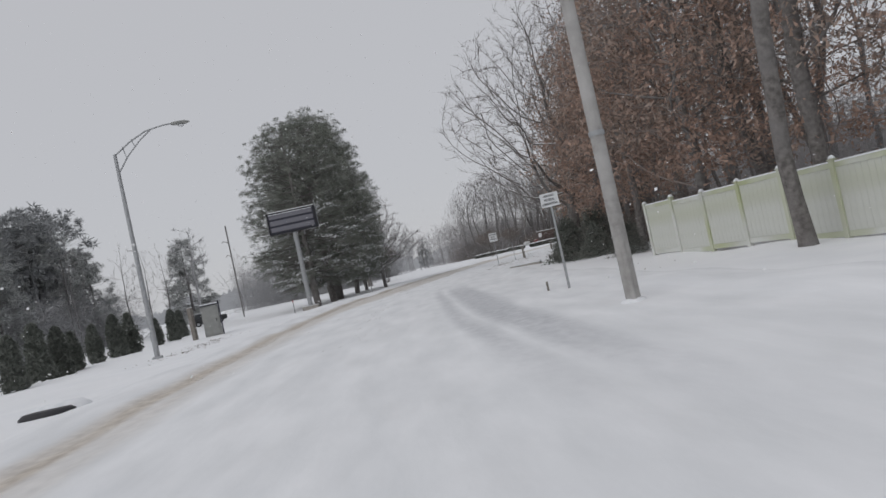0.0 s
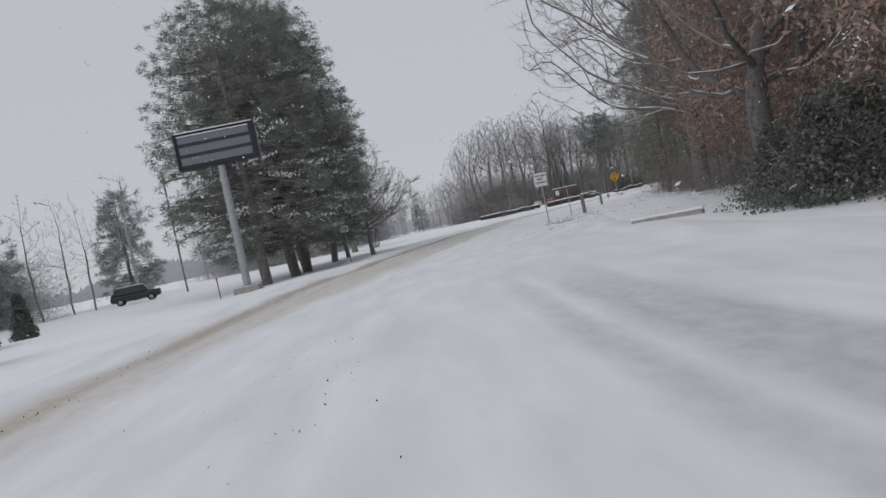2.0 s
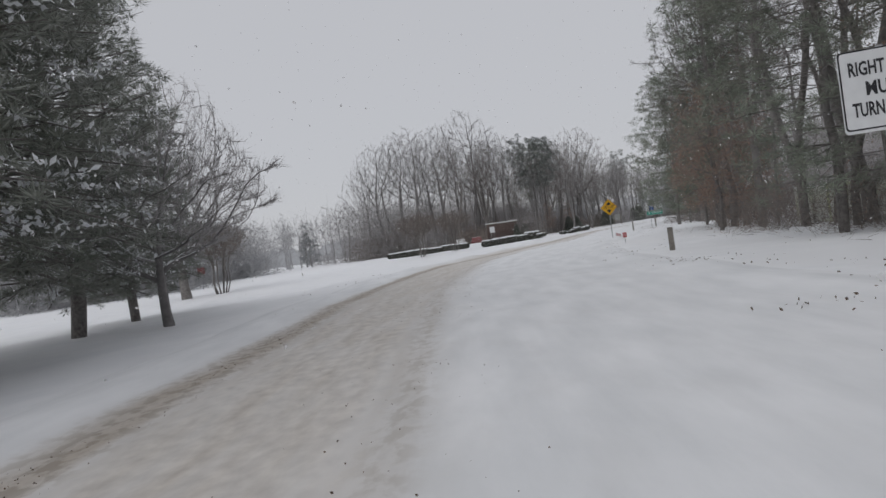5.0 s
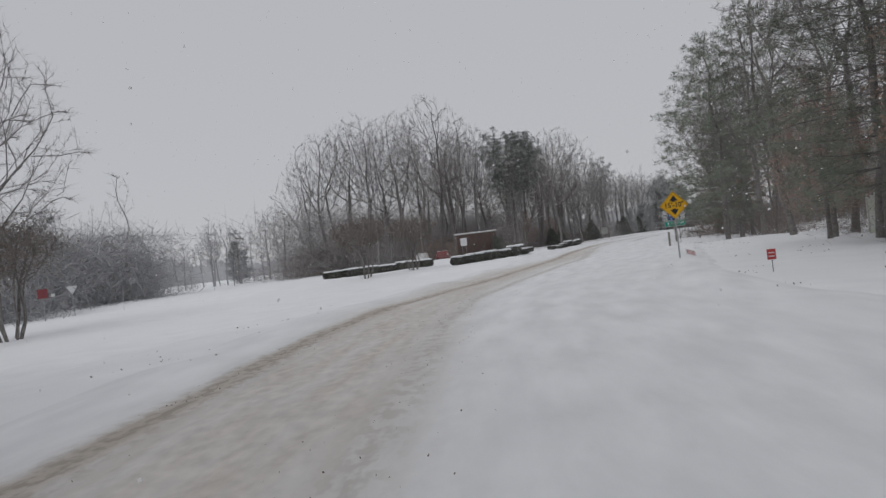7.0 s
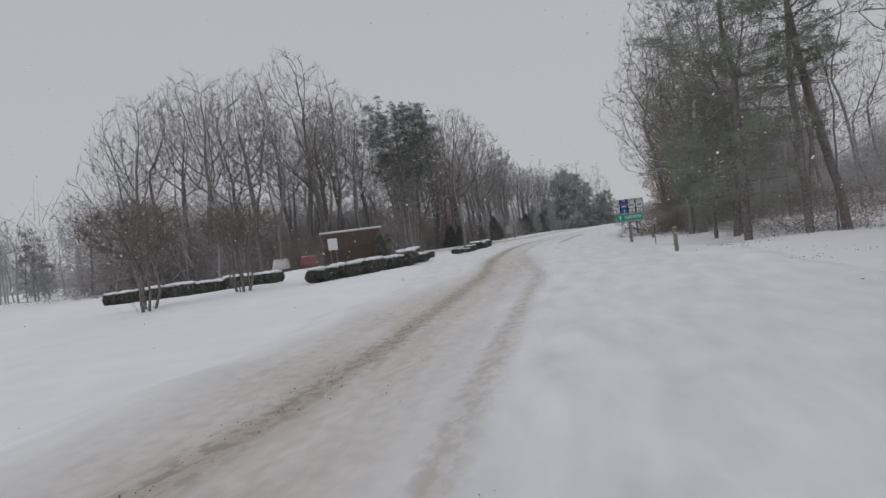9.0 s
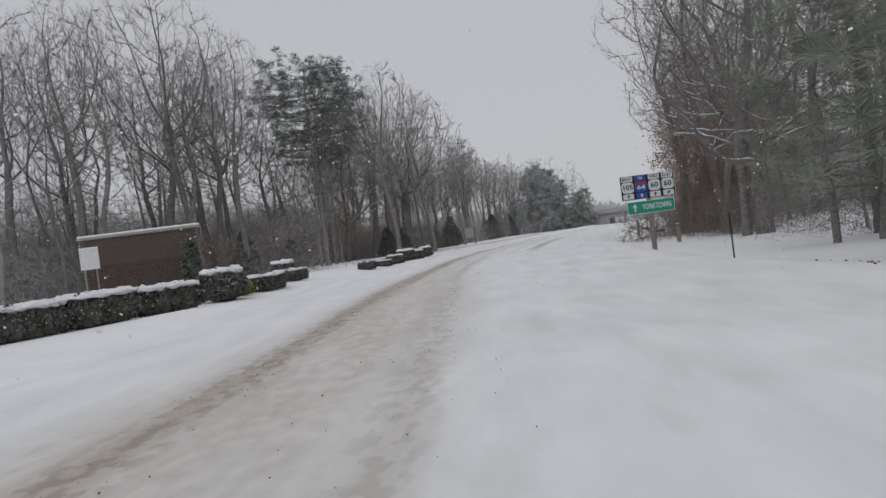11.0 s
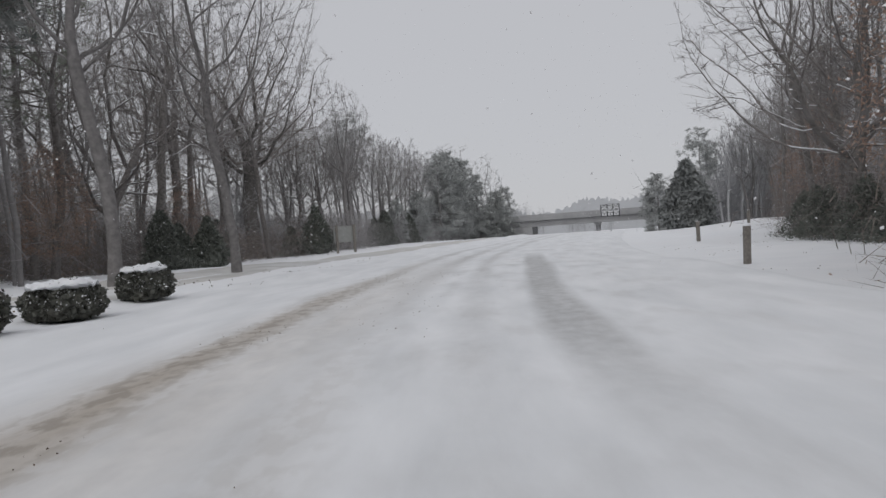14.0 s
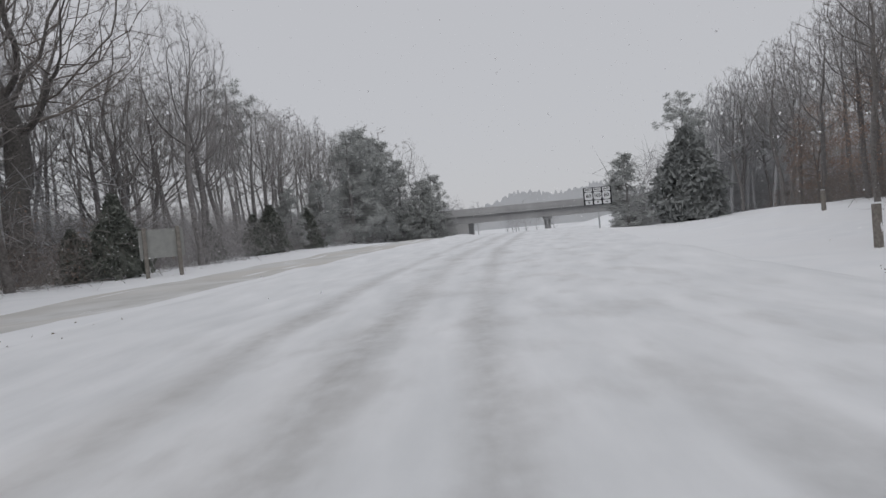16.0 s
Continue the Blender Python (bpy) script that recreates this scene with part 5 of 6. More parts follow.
# far utility pole, in the haze-paled bark colour
fp = at_spot("utility_pole", "thin far utility pole with short lamp brackets", "pole", -45.5, 89.0)
part("shaft", tube_mesh("shaft", pipe([(0, 0, -0.3), (0, 0, 13)], 0.16, 0.1), 8, HAZED_BARK), fp)
part("bracket", tube_mesh("bracket", pipe([(0, 0, 10.6), (-1.0, 0.3, 11.0), (-1.3, 0.4, 10.8)], 0.05), 6, HAZED_BARK), fp)
part("bracket", tube_mesh("bracket", pipe([(0, 0, 8.6), (-0.8, 0.3, 9.0), (-1.1, 0.4, 8.8)], 0.05), 6, HAZED_BARK), fp)

# message board on its single post
bb = at_spot("message_board", "dark roadside message board with grey louvre rows on a post", "sign", -17.5, 57.6, 21.0)
W2, Z0, Z1 = 2.08, 6.8, 8.68
part("post", tube_mesh("post", pipe([(0, 0.1, 0.25), (0, 0.1, 6.75)], 0.2, 0.2), 14, GALV), bb, "thick galvanised post")
part("base_plate", boxes(((-0.35, -0.25, 0.3), (0.35, 0.45, 0.36))), bb, mat=GALV)
part("foundation", boxes(((-0.66, -0.5, -0.4), (0.66, 0.7, 0.3)), bevel=0.03), bb, "grey concrete block", CONCRETE)
part("foundation_snow", boxes(((-0.62, -0.46, 0.302), (0.62, 0.66, 0.335)), bevel=0.02), bb, mat=SNOW_CAP)
part("cabinet", boxes(((-W2, -0.12, Z0), (W2, 0.42, Z1)), bevel=0.03), bb, mat=LEDGREY)
for k in range(3):
    zc = Z0 + 0.42 + k * 0.56
    row = part("louvre", boxes(((-W2 + 0.2, -0.165, zc - 0.19), (W2 - 0.28, -0.121, zc + 0.19)), bevel=0.01), bb, mat=DISPLAY)
for lo, hi in (((-W2, -0.2, Z0), (W2, -0.121, Z0 + 0.1)), ((-W2, -0.2, Z1 - 0.1), (W2, -0.121, Z1)), ((-W2, -0.2, Z0 + 0.1), (-W2 + 0.1, -0.121, Z1 - 0.1)), ((W2 - 0.18, -0.2, Z0 + 0.1), (W2, -0.121, Z1 - 0.1))):
    part("frame_bar", boxes((lo, hi)), bb, mat=BLACK)
part("top_snow", boxes(((-W2 + 0.15, -0.22, Z1 + 0.003), (W2 - 0.05, 0.4, Z1 + 0.06)), bevel=0.02), bb, mat=SNOW_CAP)
part("ledge_snow", boxes(((-W2 + 0.2, -0.2, Z1 - 0.17), (W2 - 0.28, -0.122, Z1 - 0.125))), bb, mat=SNOW_CAP)
for xx in (-1.6, -0.6, 0.8, 1.7):
    part("hanger", boxes(((xx - 0.03, 0.1, Z0 - 0.42), (xx + 0.03, 0.16, Z0 - 0.002))), bb, mat=GALV)
part("camera_bracket", tube_mesh("camera_bracket", pipe([(W2 + 0.02, 0, Z1 - 0.1), (W2 + 0.28, 0, Z1), (W2 + 0.3, 0, Z1 + 0.1)], 0.035), 6, WHITE), bb)
part("side_rail", boxes(((W2 + 0.04, 0.0, Z0 - 0.35), (W2 + 0.08, 0.04, Z1 - 0.2))), bb, mat=GALV)

# roadside cabinet and stub post
cab = at_spot("utility_cabinet", "grey steel utility cabinet with snow on its top", "cabinet", -13.2, 38.3, 35)
part("body", boxes(((-0.48, -0.25, 0.0), (0.48, 0.25, 1.75)), bevel=0.02), cab, mat=CABINET)
door = part("door", boxes(((-0.40, -0.275, 0.12), (0.36, -0.252, 1.62)), bevel=0.008), cab, mat=CABINET)
part("latch", boxes(((0.26, -0.30, 0.8), (0.30, -0.276, 0.98))), door, mat=BLACK)
part("side_frame", boxes(((0.50, -0.3, -0.1), (0.56, 0.3, 1.95)), bevel=0.01), cab, mat=LEDGREY)
part("roof", boxes(((-0.52, -0.32, 1.753), (0.497, 0.3, 1.80)), bevel=0.01), cab, mat=LEDGREY)
part("snow", boxes(((-0.5, -0.3, 1.803), (0.48, 0.28, 1.87)), bevel=0.03), cab, mat=SNOW_CAP)
wood_post(-13.95, 37.55, 1.85, 0.24, "thick weathered wooden post beside the cabinet")

# drain opening in the verge
dr = at_spot("storm_drain", "dark storm drain opening in the snowy verge", "drain", -0.6, 15.3, 20)
# Closed low mound painted black in place of the opening's inner shade.
bm = lathe([(0.62, -0.1), (0.6, 0.05), (0.5, 0.12), (0.3, 0.13)], 18)
bmesh.ops.transform(bm, matrix=Matrix.Diagonal((1.0, 0.62, 1.0, 1)), verts=bm.verts)
part("throat", bm, dr, "black solid painted for the shade in the throat", BLACK)
bm = lathe([(0.75, -0.1), (0.66, 0.1), (0.5, 0.2), (0.2, 0.22)], 18)
bmesh.ops.transform(bm, matrix=pose(0.1, 0.36, 0) @ Matrix.Diagonal((1.0, 0.5, 1.0, 1)), verts=bm.verts)
part("snow_hood", bm, dr, mat=SNOW_CAP)


def bars(parent, w, rows, mat, z0, z1):
    """Plain bars in place of small print."""
    for k in range(rows):
        zc = z1 + (z0 - z1) * (k + 0.5) / rows
        ww = w * (0.75 if k % 2 else 0.9)
        part("print_line", boxes(((-ww / 2, -0.0035, zc - 0.022), (ww / 2, -0.0005, zc + 0.022))), parent, mat=mat)


def small_sign(x, y, turn, top, w, h, rows, label, mat=WHITE, ink=BLACK):
    ob = at_spot("road_sign", label, "sign", x, y, turn)
    steel_post(ob, top - 0.02)
    pl = part("panel", plate(w, h, 0.004, 0.03, 0.0, 0.0, top - h / 2), ob, mat=mat)
    bars(pl, w, rows, ink, top - h * 0.85, top - h * 0.15)
    return ob


leav = at_spot("boundary_sign", "small white boundary sign with dark lettering on a thin post", "sign", 9.55, 23.1, -10)
steel_post(leav, 2.64)
lp_ = part("panel", plate(0.52, 0.38, 0.004, 0.03, 0.0, 0.0, 2.47), leav, mat=WHITE)
for words, zc, w in (("LEAVING", 2.58, 0.30), ("FEDERAL", 2.47, 0.30), ("JURISDICTION", 2.36, 0.44)):
    part("lettering", move(lettering(words, 0.085, BLACK, width=w), 0, -0.003, zc), lp_)
small_sign(-16.58, 68.6, 8, 2.46, 0.54, 0.4, 3, "small white median plate on a steel post, print unreadable")
st = at_spot("marker_stake", "short dark marker stake in the snow", "stake", 8.9, 23.6)
part("shaft", boxes(((-0.03, -0.01, -0.2), (0.03, 0.01, 0.26)), bevel=0.004), st, mat=WOODPOST)
st = at_spot("marker_stake", "thin dark reflector stake near the message board", "stake", -18.4, 56.4)
part("shaft", boxes(((-0.025, -0.01, -0.2), (0.025, 0.01, 1.0)), bevel=0.004), st, mat=BLACK)
part("reflector", boxes(((-0.045, -0.016, 0.9), (0.045, -0.011, 1.12)), bevel=0.004), st, mat=RED)

# lane sign
must = at_spot("lane_sign", "white square lane sign with black lettering on a steel post", "sign", -2.8, 66.45, -6)
must.matrix_basis = Matrix.Translation((0, 0, 0.08)) @ must.matrix_basis
steel_post(must, 2.93)
mp = part("panel", plate(0.80, 0.80, 0.004, 0.04, 0.0, 0, 2.50), must, mat=WHITE)
part("border", plate(0.78, 0.78, 0.002, 0.035, -0.003, 0, 2.52), mp, mat=BLACK)
part("face", plate(0.75, 0.75, 0.002, 0.03, -0.006, 0, 2.52), mp, mat=WHITE)
for words, zc, w in (("RIGHT LANE", 2.72, 0.62), ("MUST", 2.52, 0.35), ("TURN RIGHT", 2.32, 0.62)):
    part("lettering", move(lettering(words, 0.19, BLACK, width=w), 0, -0.009, zc), mp)
wood_post(-1.05, 69.9, 1.15, 0.2, "squat weathered wooden marker post")
st = at_spot("marker_stake", "thin bare steel stake beside a wooden post", "stake", -1.75, 69.0)
part("shaft", boxes(((-0.025, -0.012, -0.3), (0.025, 0.012, 1.75)), bevel=0.004), st, mat=GALV)

# low clearance sign
yel = at_spot("clearance_sign", "yellow diamond low-clearance sign with black figures and arrows", "sign", -1.63, 117.0, 3)
steel_post(yel, 2.9)
yp = part("panel", plate(0.94, 0.94, 0.004, 0.05, 0, 0, 2.46, True), yel, mat=YELLOW)
part("border", plate(0.90, 0.90, 0.002, 0.045, -0.003, 0, 2.46, True), yp, mat=BLACK)
part("face", plate(0.87, 0.87, 0.002, 0.04, -0.006, 0, 2.46, True), yp, mat=YELLOW)
part("lettering", move(lettering("15'-10\"", 0.34, BLACK, width=0.84), 0, -0.009, 2.46), yp)
for sg in (1, -1):
    bm = bmesh.new()
    f = bm.faces.new([bm.verts.new((x, -0.009, 2.46 + sg * z)) for x, z in ((-0.2, 0.2), (0.2, 0.2), (0.0, 0.46))])
    box(bm, (-0.07, -0.01, min(sg * 0.16, sg * 0.2) + 2.46), (0.07, -0.0085, max(sg * 0.16, sg * 0.2) + 2.46))
    part("arrow", bm, yp, mat=BLACK)
fall = at_spot("fallen_sign", "small red and white sign lying tilted in the snow", "sign", -1.2, 116.7, 10)
fall.matrix_basis = fall.matrix_basis @ pose(0, 0, 0.18, -50, 20, 0)
part("panel", plate(0.5, 0.4, 0.004, 0.02), fall, mat=WHITE)
for k in range(3):
    part("print_line", boxes(((-0.2, -0.004, -0.13 + k * 0.11), (0.2, -0.0005, -0.08 + k * 0.11))), fall, mat=RED)
rs = at_spot("yard_sign", "small red yard sign on a thin wire stake", "sign", -1.9, 104.2, -5)
part("stake", tube_mesh("stake", pipe([(0, 0, -0.2), (0, 0, 0.4)], 0.012), 5, BLACK), rs)
yb = part("panel", boxes(((-0.12, -0.01, 0.36), (0.12, 0.01, 0.66)), bevel=0.004), rs, mat=RED)
for k in range(2):
    part("print_line", boxes(((-0.08, -0.014, 0.44 + k * 0.1), (0.08, -0.0105, 0.47 + k * 0.1))), yb, mat=WHITE)
wood_post(2.2, 137.4, 1.0, 0.14, "weathered wooden marker post on the verge")
wood_post(-1.5, 89.1, 0.95, 0.2, "weathered wooden marker post on the verge")
wood_post(11.9, 167.5, 1.0, 0.17, "weathered wooden marker post on the verge")
wood_post(17.38, 187.8, 1.25, 0.19, "weathered wooden marker post leaning slightly", 2)
wood_post(28.2, 206.7, 1.25, 0.19, "weathered wooden marker post on the open verge")
wood_post(43.8, 222.4, 1.15, 0.19, "weathered wooden marker post near the trees")
st = at_spot("marker_stake", "thin dark steel stake on the verge", "stake", 5.85, 150.1)
part("shaft", boxes(((-0.022, -0.012, -0.3), (0.022, 0.012, 1.4)), bevel=0.004), st, mat=BLACK)


def shield_column(parent, xc, z1, word, number, ground, ink, arrow, red=False):
    """A stack of direction word, route marker and arrow plate on an assembly."""
    part("direction_plate", plate(0.5, 0.25, 0.002, 0.03, -0.003, xc, z1 - 0.16), parent, mat=ground)
    part("lettering", move(lettering(word, 0.17, ink, width=0.4 if len(word) > 2 else 0.2), xc, -0.007, z1 - 0.16), parent)
    part("route_marker", plate(0.53, 0.54, 0.002, 0.14, -0.003, xc, z1 - 0.58), parent, mat=ground)
    if red:
        part("marker_band", plate(0.5, 0.13, 0.002, 0.05, -0.006, xc, z1 - 0.40), parent, mat=RED)
        part("route_number", move(lettering(number, 0.3, ink, width=0.36), xc, -0.007, z1 - 0.63), parent)
    else:
        part("route_number", move(lettering(number, 0.34, ink, width=0.42 if len(number) > 2 else 0.34), xc, -0.007, z1 - 0.58), parent)
    part("arrow_plate", plate(0.48, 0.27, 0.002, 0.03, -0.003, xc, z1 - 1.03), parent, mat=ground)
    bm = bmesh.new()
    bm.faces.new([bm.verts.new(p) for p in ((-0.08, 0, 0.0), (0.08, 0, 0.0), (0, 0, 0.11))])
    bm.faces.new([bm.verts.new(p) for p in ((-0.025, 0, -0.1), (0.025, 0, -0.1), (0.025, 0, 0.0), (-0.025, 0, 0.0))])
    bmesh.ops.transform(bm, matrix=pose(xc, -0.007, z1 - 1.03, 0, arrow, 0), verts=bm.verts)
    part("arrow", bm, parent, mat=ink)


gs = at_spot("route_sign", "black route-marker panel above a green destination sign, on one post", "sign", 7.76, 160.5, 0)
gs.matrix_basis = Matrix.Translation((0, 0, 0.16)) @ gs.matrix_basis
part("post", boxes(((-0.12, 0.03, -0.9), (0.08, 0.13, 2.9)), bevel=0.01), gs, "weathered wooden post", WOODPOST)
Zt = 3.0
gp_ = part("route_panel", plate(2.44, 1.22, 0.006, 0.04, 0.0, 0, Zt - 0.61), gs, mat=WHITE)
gp_.matrix_basis = Matrix.Translation((-0.03, 0, Zt + 0.2)) @ Matrix.Diagonal((1, 1, 0.87, 1)) @ Matrix.Translation((0, 0, -Zt))
part("route_face", plate(2.40, 1.18, 0.002, 0.03, -0.0025, 0, Zt - 0.61), gp_, mat=BLACK)
for xc, word, num, gr, ink, arr, red in ((-0.9, "EAST", "105", WHITE, BLACK, 0, False), (-0.3, "TO", "64", BLUE, WHITE, 0, True), (0.3, "WEST", "60", WHITE, BLACK, 0, False), (0.9, "EAST", "60", WHITE, BLACK, 45, False)):
    shield_column(gp_, xc, Zt, word, num, gr, ink, arr, red)
gd = part("destination_panel", plate(2.12, 0.5, 0.006, 0.04, 0.0, 0.1, Zt - 1.50), gs, mat=WHITE)
gd.matrix_basis = Matrix.Translation((-0.09, 0, Zt - 1.21)) @ Matrix.Diagonal((1, 1, 1.1, 1)) @ Matrix.Translation((0, 0, 1.5 - Zt))
part("destination_face", plate(2.08, 0.46, 0.002, 0.03, -0.0025, 0.1, Zt - 1.50), gd, mat=GREEN)
part("lettering", move(lettering("YORKTOWN", 0.3, WHITE, width=1.3), 0.36, -0.006, Zt - 1.50), gd)
bm = bmesh.new()
bm.faces.new([bm.verts.new(p) for p in ((-0.11, 0, 0.02), (0.11, 0, 0.02), (0, 0, 0.17))])
bm.faces.new([bm.verts.new(p) for p in ((-0.03, 0, -0.16), (0.03, 0, -0.16), (0.03, 0, 0.02), (-0.03, 0, 0.02))])
bmesh.ops.transform(bm, matrix=pose(-0.62, -0.006, Zt - 1.50), verts=bm.verts)
part("arrow", bm, gd, mat=WHITE)

fs = at_spot("route_sign", "small black route-marker assembly with white plates on a steel post", "sign", 36.15, 233.6, -24)
steel_post(fs, 2.7, 0.05)
fpn = part("route_panel", plate(1.9, 1.22, 0.006, 0.03, 0.0, 0, 2.2), fs, mat=BLACK)
for xc, word, num, arr in ((-0.6, "WEST", "60", 0), (0.0, "EAST", "105", 0), (0.6, "EAST", "60", 90)):
    shield_column(fpn, xc, 2.81, word, num, WHITE, BLACK, arr)

lb = at_spot("board_sign", "back of a grey board sign on two weathered posts", "sign", 8.6, 228.0, 8)
for xx in (-0.75, 0.75):
    part("post", boxes(((xx - 0.09, -0.16, -0.4), (xx + 0.09, 0.0, 2.35)), bevel=0.01), lb, mat=WOODPOST)
part("panel", boxes(((-1.0, 0.003, 0.9), (1.0, 0.04, 2.25)), bevel=0.01), lb, mat=CABINET)

# far junction signs
for x, y, kind, mat in ((-47, 136, "square", MAROON), (-47.8, 141, "triangle", WHITE), (-53.6, 161, "round", WHITE), (-54.0, 165, "round", WHITE), (-52, 131, "square", WHITE)):
    ob = at_spot("road_sign", "small far junction sign on a thin post", "sign", x, y, 30)
    steel_post(ob, 2.4)
    if kind == "round":
        bm = lathe([(0.38, 0), (0.38, 0.006)], 20)
        bmesh.ops.transform(bm, matrix=pose(0, 0, 2.3, 90, 0, 0), verts=bm.verts)
        part("panel", bm, ob, mat=mat)
    elif kind == "triangle":
        bm = bmesh.new()
        f = bm.faces.new([bm.verts.new(p) for p in ((-0.45, 0, 2.6), (0.0, 0, 1.85), (0.45, 0, 2.6))])
        r = bmesh.ops.extrude_face_region(bm, geom=[f])
        for v in r["geom"]:
            if isinstance(v, bmesh.types.BMVert):
                v.co.y += 0.006
        part("panel", bm, ob, mat=mat)
    else:
        part("panel", plate(0.75, 0.75, 0.006, 0.05, 0, 0, 2.2), ob, mat=mat)

# ---- white vinyl fence ----
def fence(points, label, height=1.8, bay=1.83):
    ob = thing("vinyl_fence", label, "fence")
    pts = [Vector((x, y)) for x, y in points]
    for a, b in zip(pts, pts[1:]):
        n = max(1, round((b - a).length / bay))
        u = (b - a).normalized()
        turn = math.degrees(math.atan2(u.y, u.x))
        for i in range(n + 1):
            p = a + (b - a) * i / n
            z = ground_z(p.x, p.y)
            if i or a == pts[0]:
                bm = boxes(((-0.065, -0.065, -0.3), (0.065, 0.065, height + 0.06)), ((-0.085, -0.085, height + 0.06), (0.085, 0.085, height + 0.09)), bevel=0.006)
                bmesh.ops.transform(bm, matrix=pose(p.x, p.y, z, 0, 0, turn), verts=bm.verts)
                post = part("post", bm, ob, mat=VINYL)
                bm = lathe([(0.085, 0), (0.07, 0.05), (0.02, 0.085)], 8)
                bmesh.ops.transform(bm, matrix=pose(p.x, p.y, z + height + 0.091), verts=bm.verts)
                part("snow_cap", bm, post, mat=SNOW_CAP)
            if i < n:
                L = (b - a).length / n
                for z0, z1 in ((0.03, 0.17), (height - 0.12, height)):
                    bm = boxes(((0.067, -0.03, z0), (L - 0.067, 0.03, z1)))
                    bmesh.ops.transform(bm, matrix=pose(p.x, p.y, z, 0, 0, turn), verts=bm.verts)
                    part("rail", bm, ob, mat=VINYL)
                k, step = 9, (L - 0.134) / 9
                if i == 0:
                    bm = boxes(((0.003, -0.011, 0.172), (step - 0.003, 0.011, height - 0.122)))
                    board = bpy.data.meshes.new("board")
                    bm.to_mesh(board)
                    bm.free()
                    board.materials.append(VINYL)
                for j in range(k):
                    bo = part("board", board, ob)
                    bo.matrix_basis = pose(p.x, p.y, z, 0, 0, turn) @ Matrix.Translation((0.067 + j * step, 0, 0))
                bm = boxes(((0.09, -0.028, height + 0.002), (L - 0.09, 0.028, height + 0.04)), bevel=0.01)
                bmesh.ops.transform(bm, matrix=pose(p.x, p.y, z, 0, 0, turn), verts=bm.verts)
                part("rail_snow", bm, ob, mat=SNOW_CAP)
    return ob


fence([(24.5, 8.0), (11.75, 30.37)], "white vinyl privacy fence with green algae stains and snow on top")
fence([along(s, 16.5) for s in (62, 80, 100, 122)] , "white vinyl fence glimpsed between wood-edge trunks")
fence([along(s, 14.6) for s in (138, 147)], "white vinyl fence panels at the edge of the wood")

# concrete headwall
hw = at_spot("culvert_headwall", "low concrete culvert headwall topped with snow", "headwall", 3.65, 46.7, -9)
part("wall", boxes(((-1.0, -0.15, -0.4), (1.0, 0.25, 0.1)), bevel=0.03), hw, mat=CONCRETE)
part("snow", boxes(((-1.02, -0.17, 0.103), (1.02, 0.27, 0.18)), bevel=0.03), hw, mat=SNOW_CAP)

# ---- evergreen shrubs by the right-hand wood ----
EVERG = [thicket("evergreen_shrub", 300 + i, 2.7, 2.5, TWIG, "loose dark evergreen shrub flecked with snow", 300, 7000, CEDAR, 0.01, 0.075) for i in range(2)]
for k in EVERG:
    k["category"], k["group"] = "shrub", "shrubs at the wood's edge"
for s, d, sc in [(59.5, 9.9, 0.62), (62.5, 9.2, 0.85), (65.2, 9.4, 0.74), (67.8, 10.2, 0.55), (53.0, 9.8, 0.5), (64, 11, 0.95)]:
    plant(EVERG[int(s) % 2], *along(s, d), scale=sc)
for x, y, sc in [(27.0, 190.8, 0.9), (28.0, 193.6, 1.0), (29.4, 197.6, 0.95), (30.8, 200.6, 0.85)]:
    plant(EVERG[int(y) % 2], x, y, scale=sc)

# ---- entrance wall, hedges and clipped bushes ----
bw = at_spot("brick_wall", "red-brown brick entrance wall with snow along its sloped coping", "wall", -13.4, 159.7, 5)
part("core", boxes(((-2.2, -0.10, -0.8), (2.2, 0.10, 2.45)), bevel=0.01), bw, mat=MORTAR)
part("coping", boxes(((-2.3, -0.2, 2.452), (2.3, 0.2, 2.53)), bevel=0.01), bw, mat=CONCRETE)
part("coping_snow", boxes(((-2.28, -0.19, 2.533), (2.28, 0.19, 2.62)), bevel=0.03), bw, mat=SNOW_CAP)
part("plinth", boxes(((-2.3, -0.3, -0.8), (2.3, -0.103, 0.12)), bevel=0.02), bw, mat=CONCRETE)

ys = at_spot("board_sign", "small white board on two thin wire legs before the brick wall", "sign", -14.6, 157.6, 5)
part("panel", boxes(((-0.33, -0.015, 1.55), (0.33, 0.015, 2.3)), bevel=0.01), ys, mat=WHITE)
for xx in (-0.2, 0.2):
    part("leg", tube_mesh("leg", pipe([(xx, 0, -0.3), (xx, 0, 1.55)], 0.02), 6, GALV), ys)
part("snow", boxes(((-0.33, -0.03, 2.302), (0.33, 0.03, 2.36)), bevel=0.015), ys, mat=SNOW_CAP)


def hedge_run(x0, y0, x1, y1, w, h, seed, label, bevel=3.0):
    """A clipped hedge in lengths that stand end to end."""
    L = math.hypot(x1 - x0, y1 - y0)
    n = max(1, round(L / 1.9))
    for i in range(n):
        f = (i + 0.5) / n
        x, y = x0 + (x1 - x0) * f, y0 + (y1 - y0) * f
        ob = leaf_mound("hedge", seed + i, L / n * 1.12, w, h * (0.94 + 0.1 * ((i * 7) % 5) / 5), label, "hedge", HEDGE, 850, 0.085, 0.94, bevel, "clipped hedge")
        ob.matrix_basis = pose(x, y, ground_z(x, y) - 0.05, 0, 0, math.degrees(math.atan2(y1 - y0, x1 - x0)))


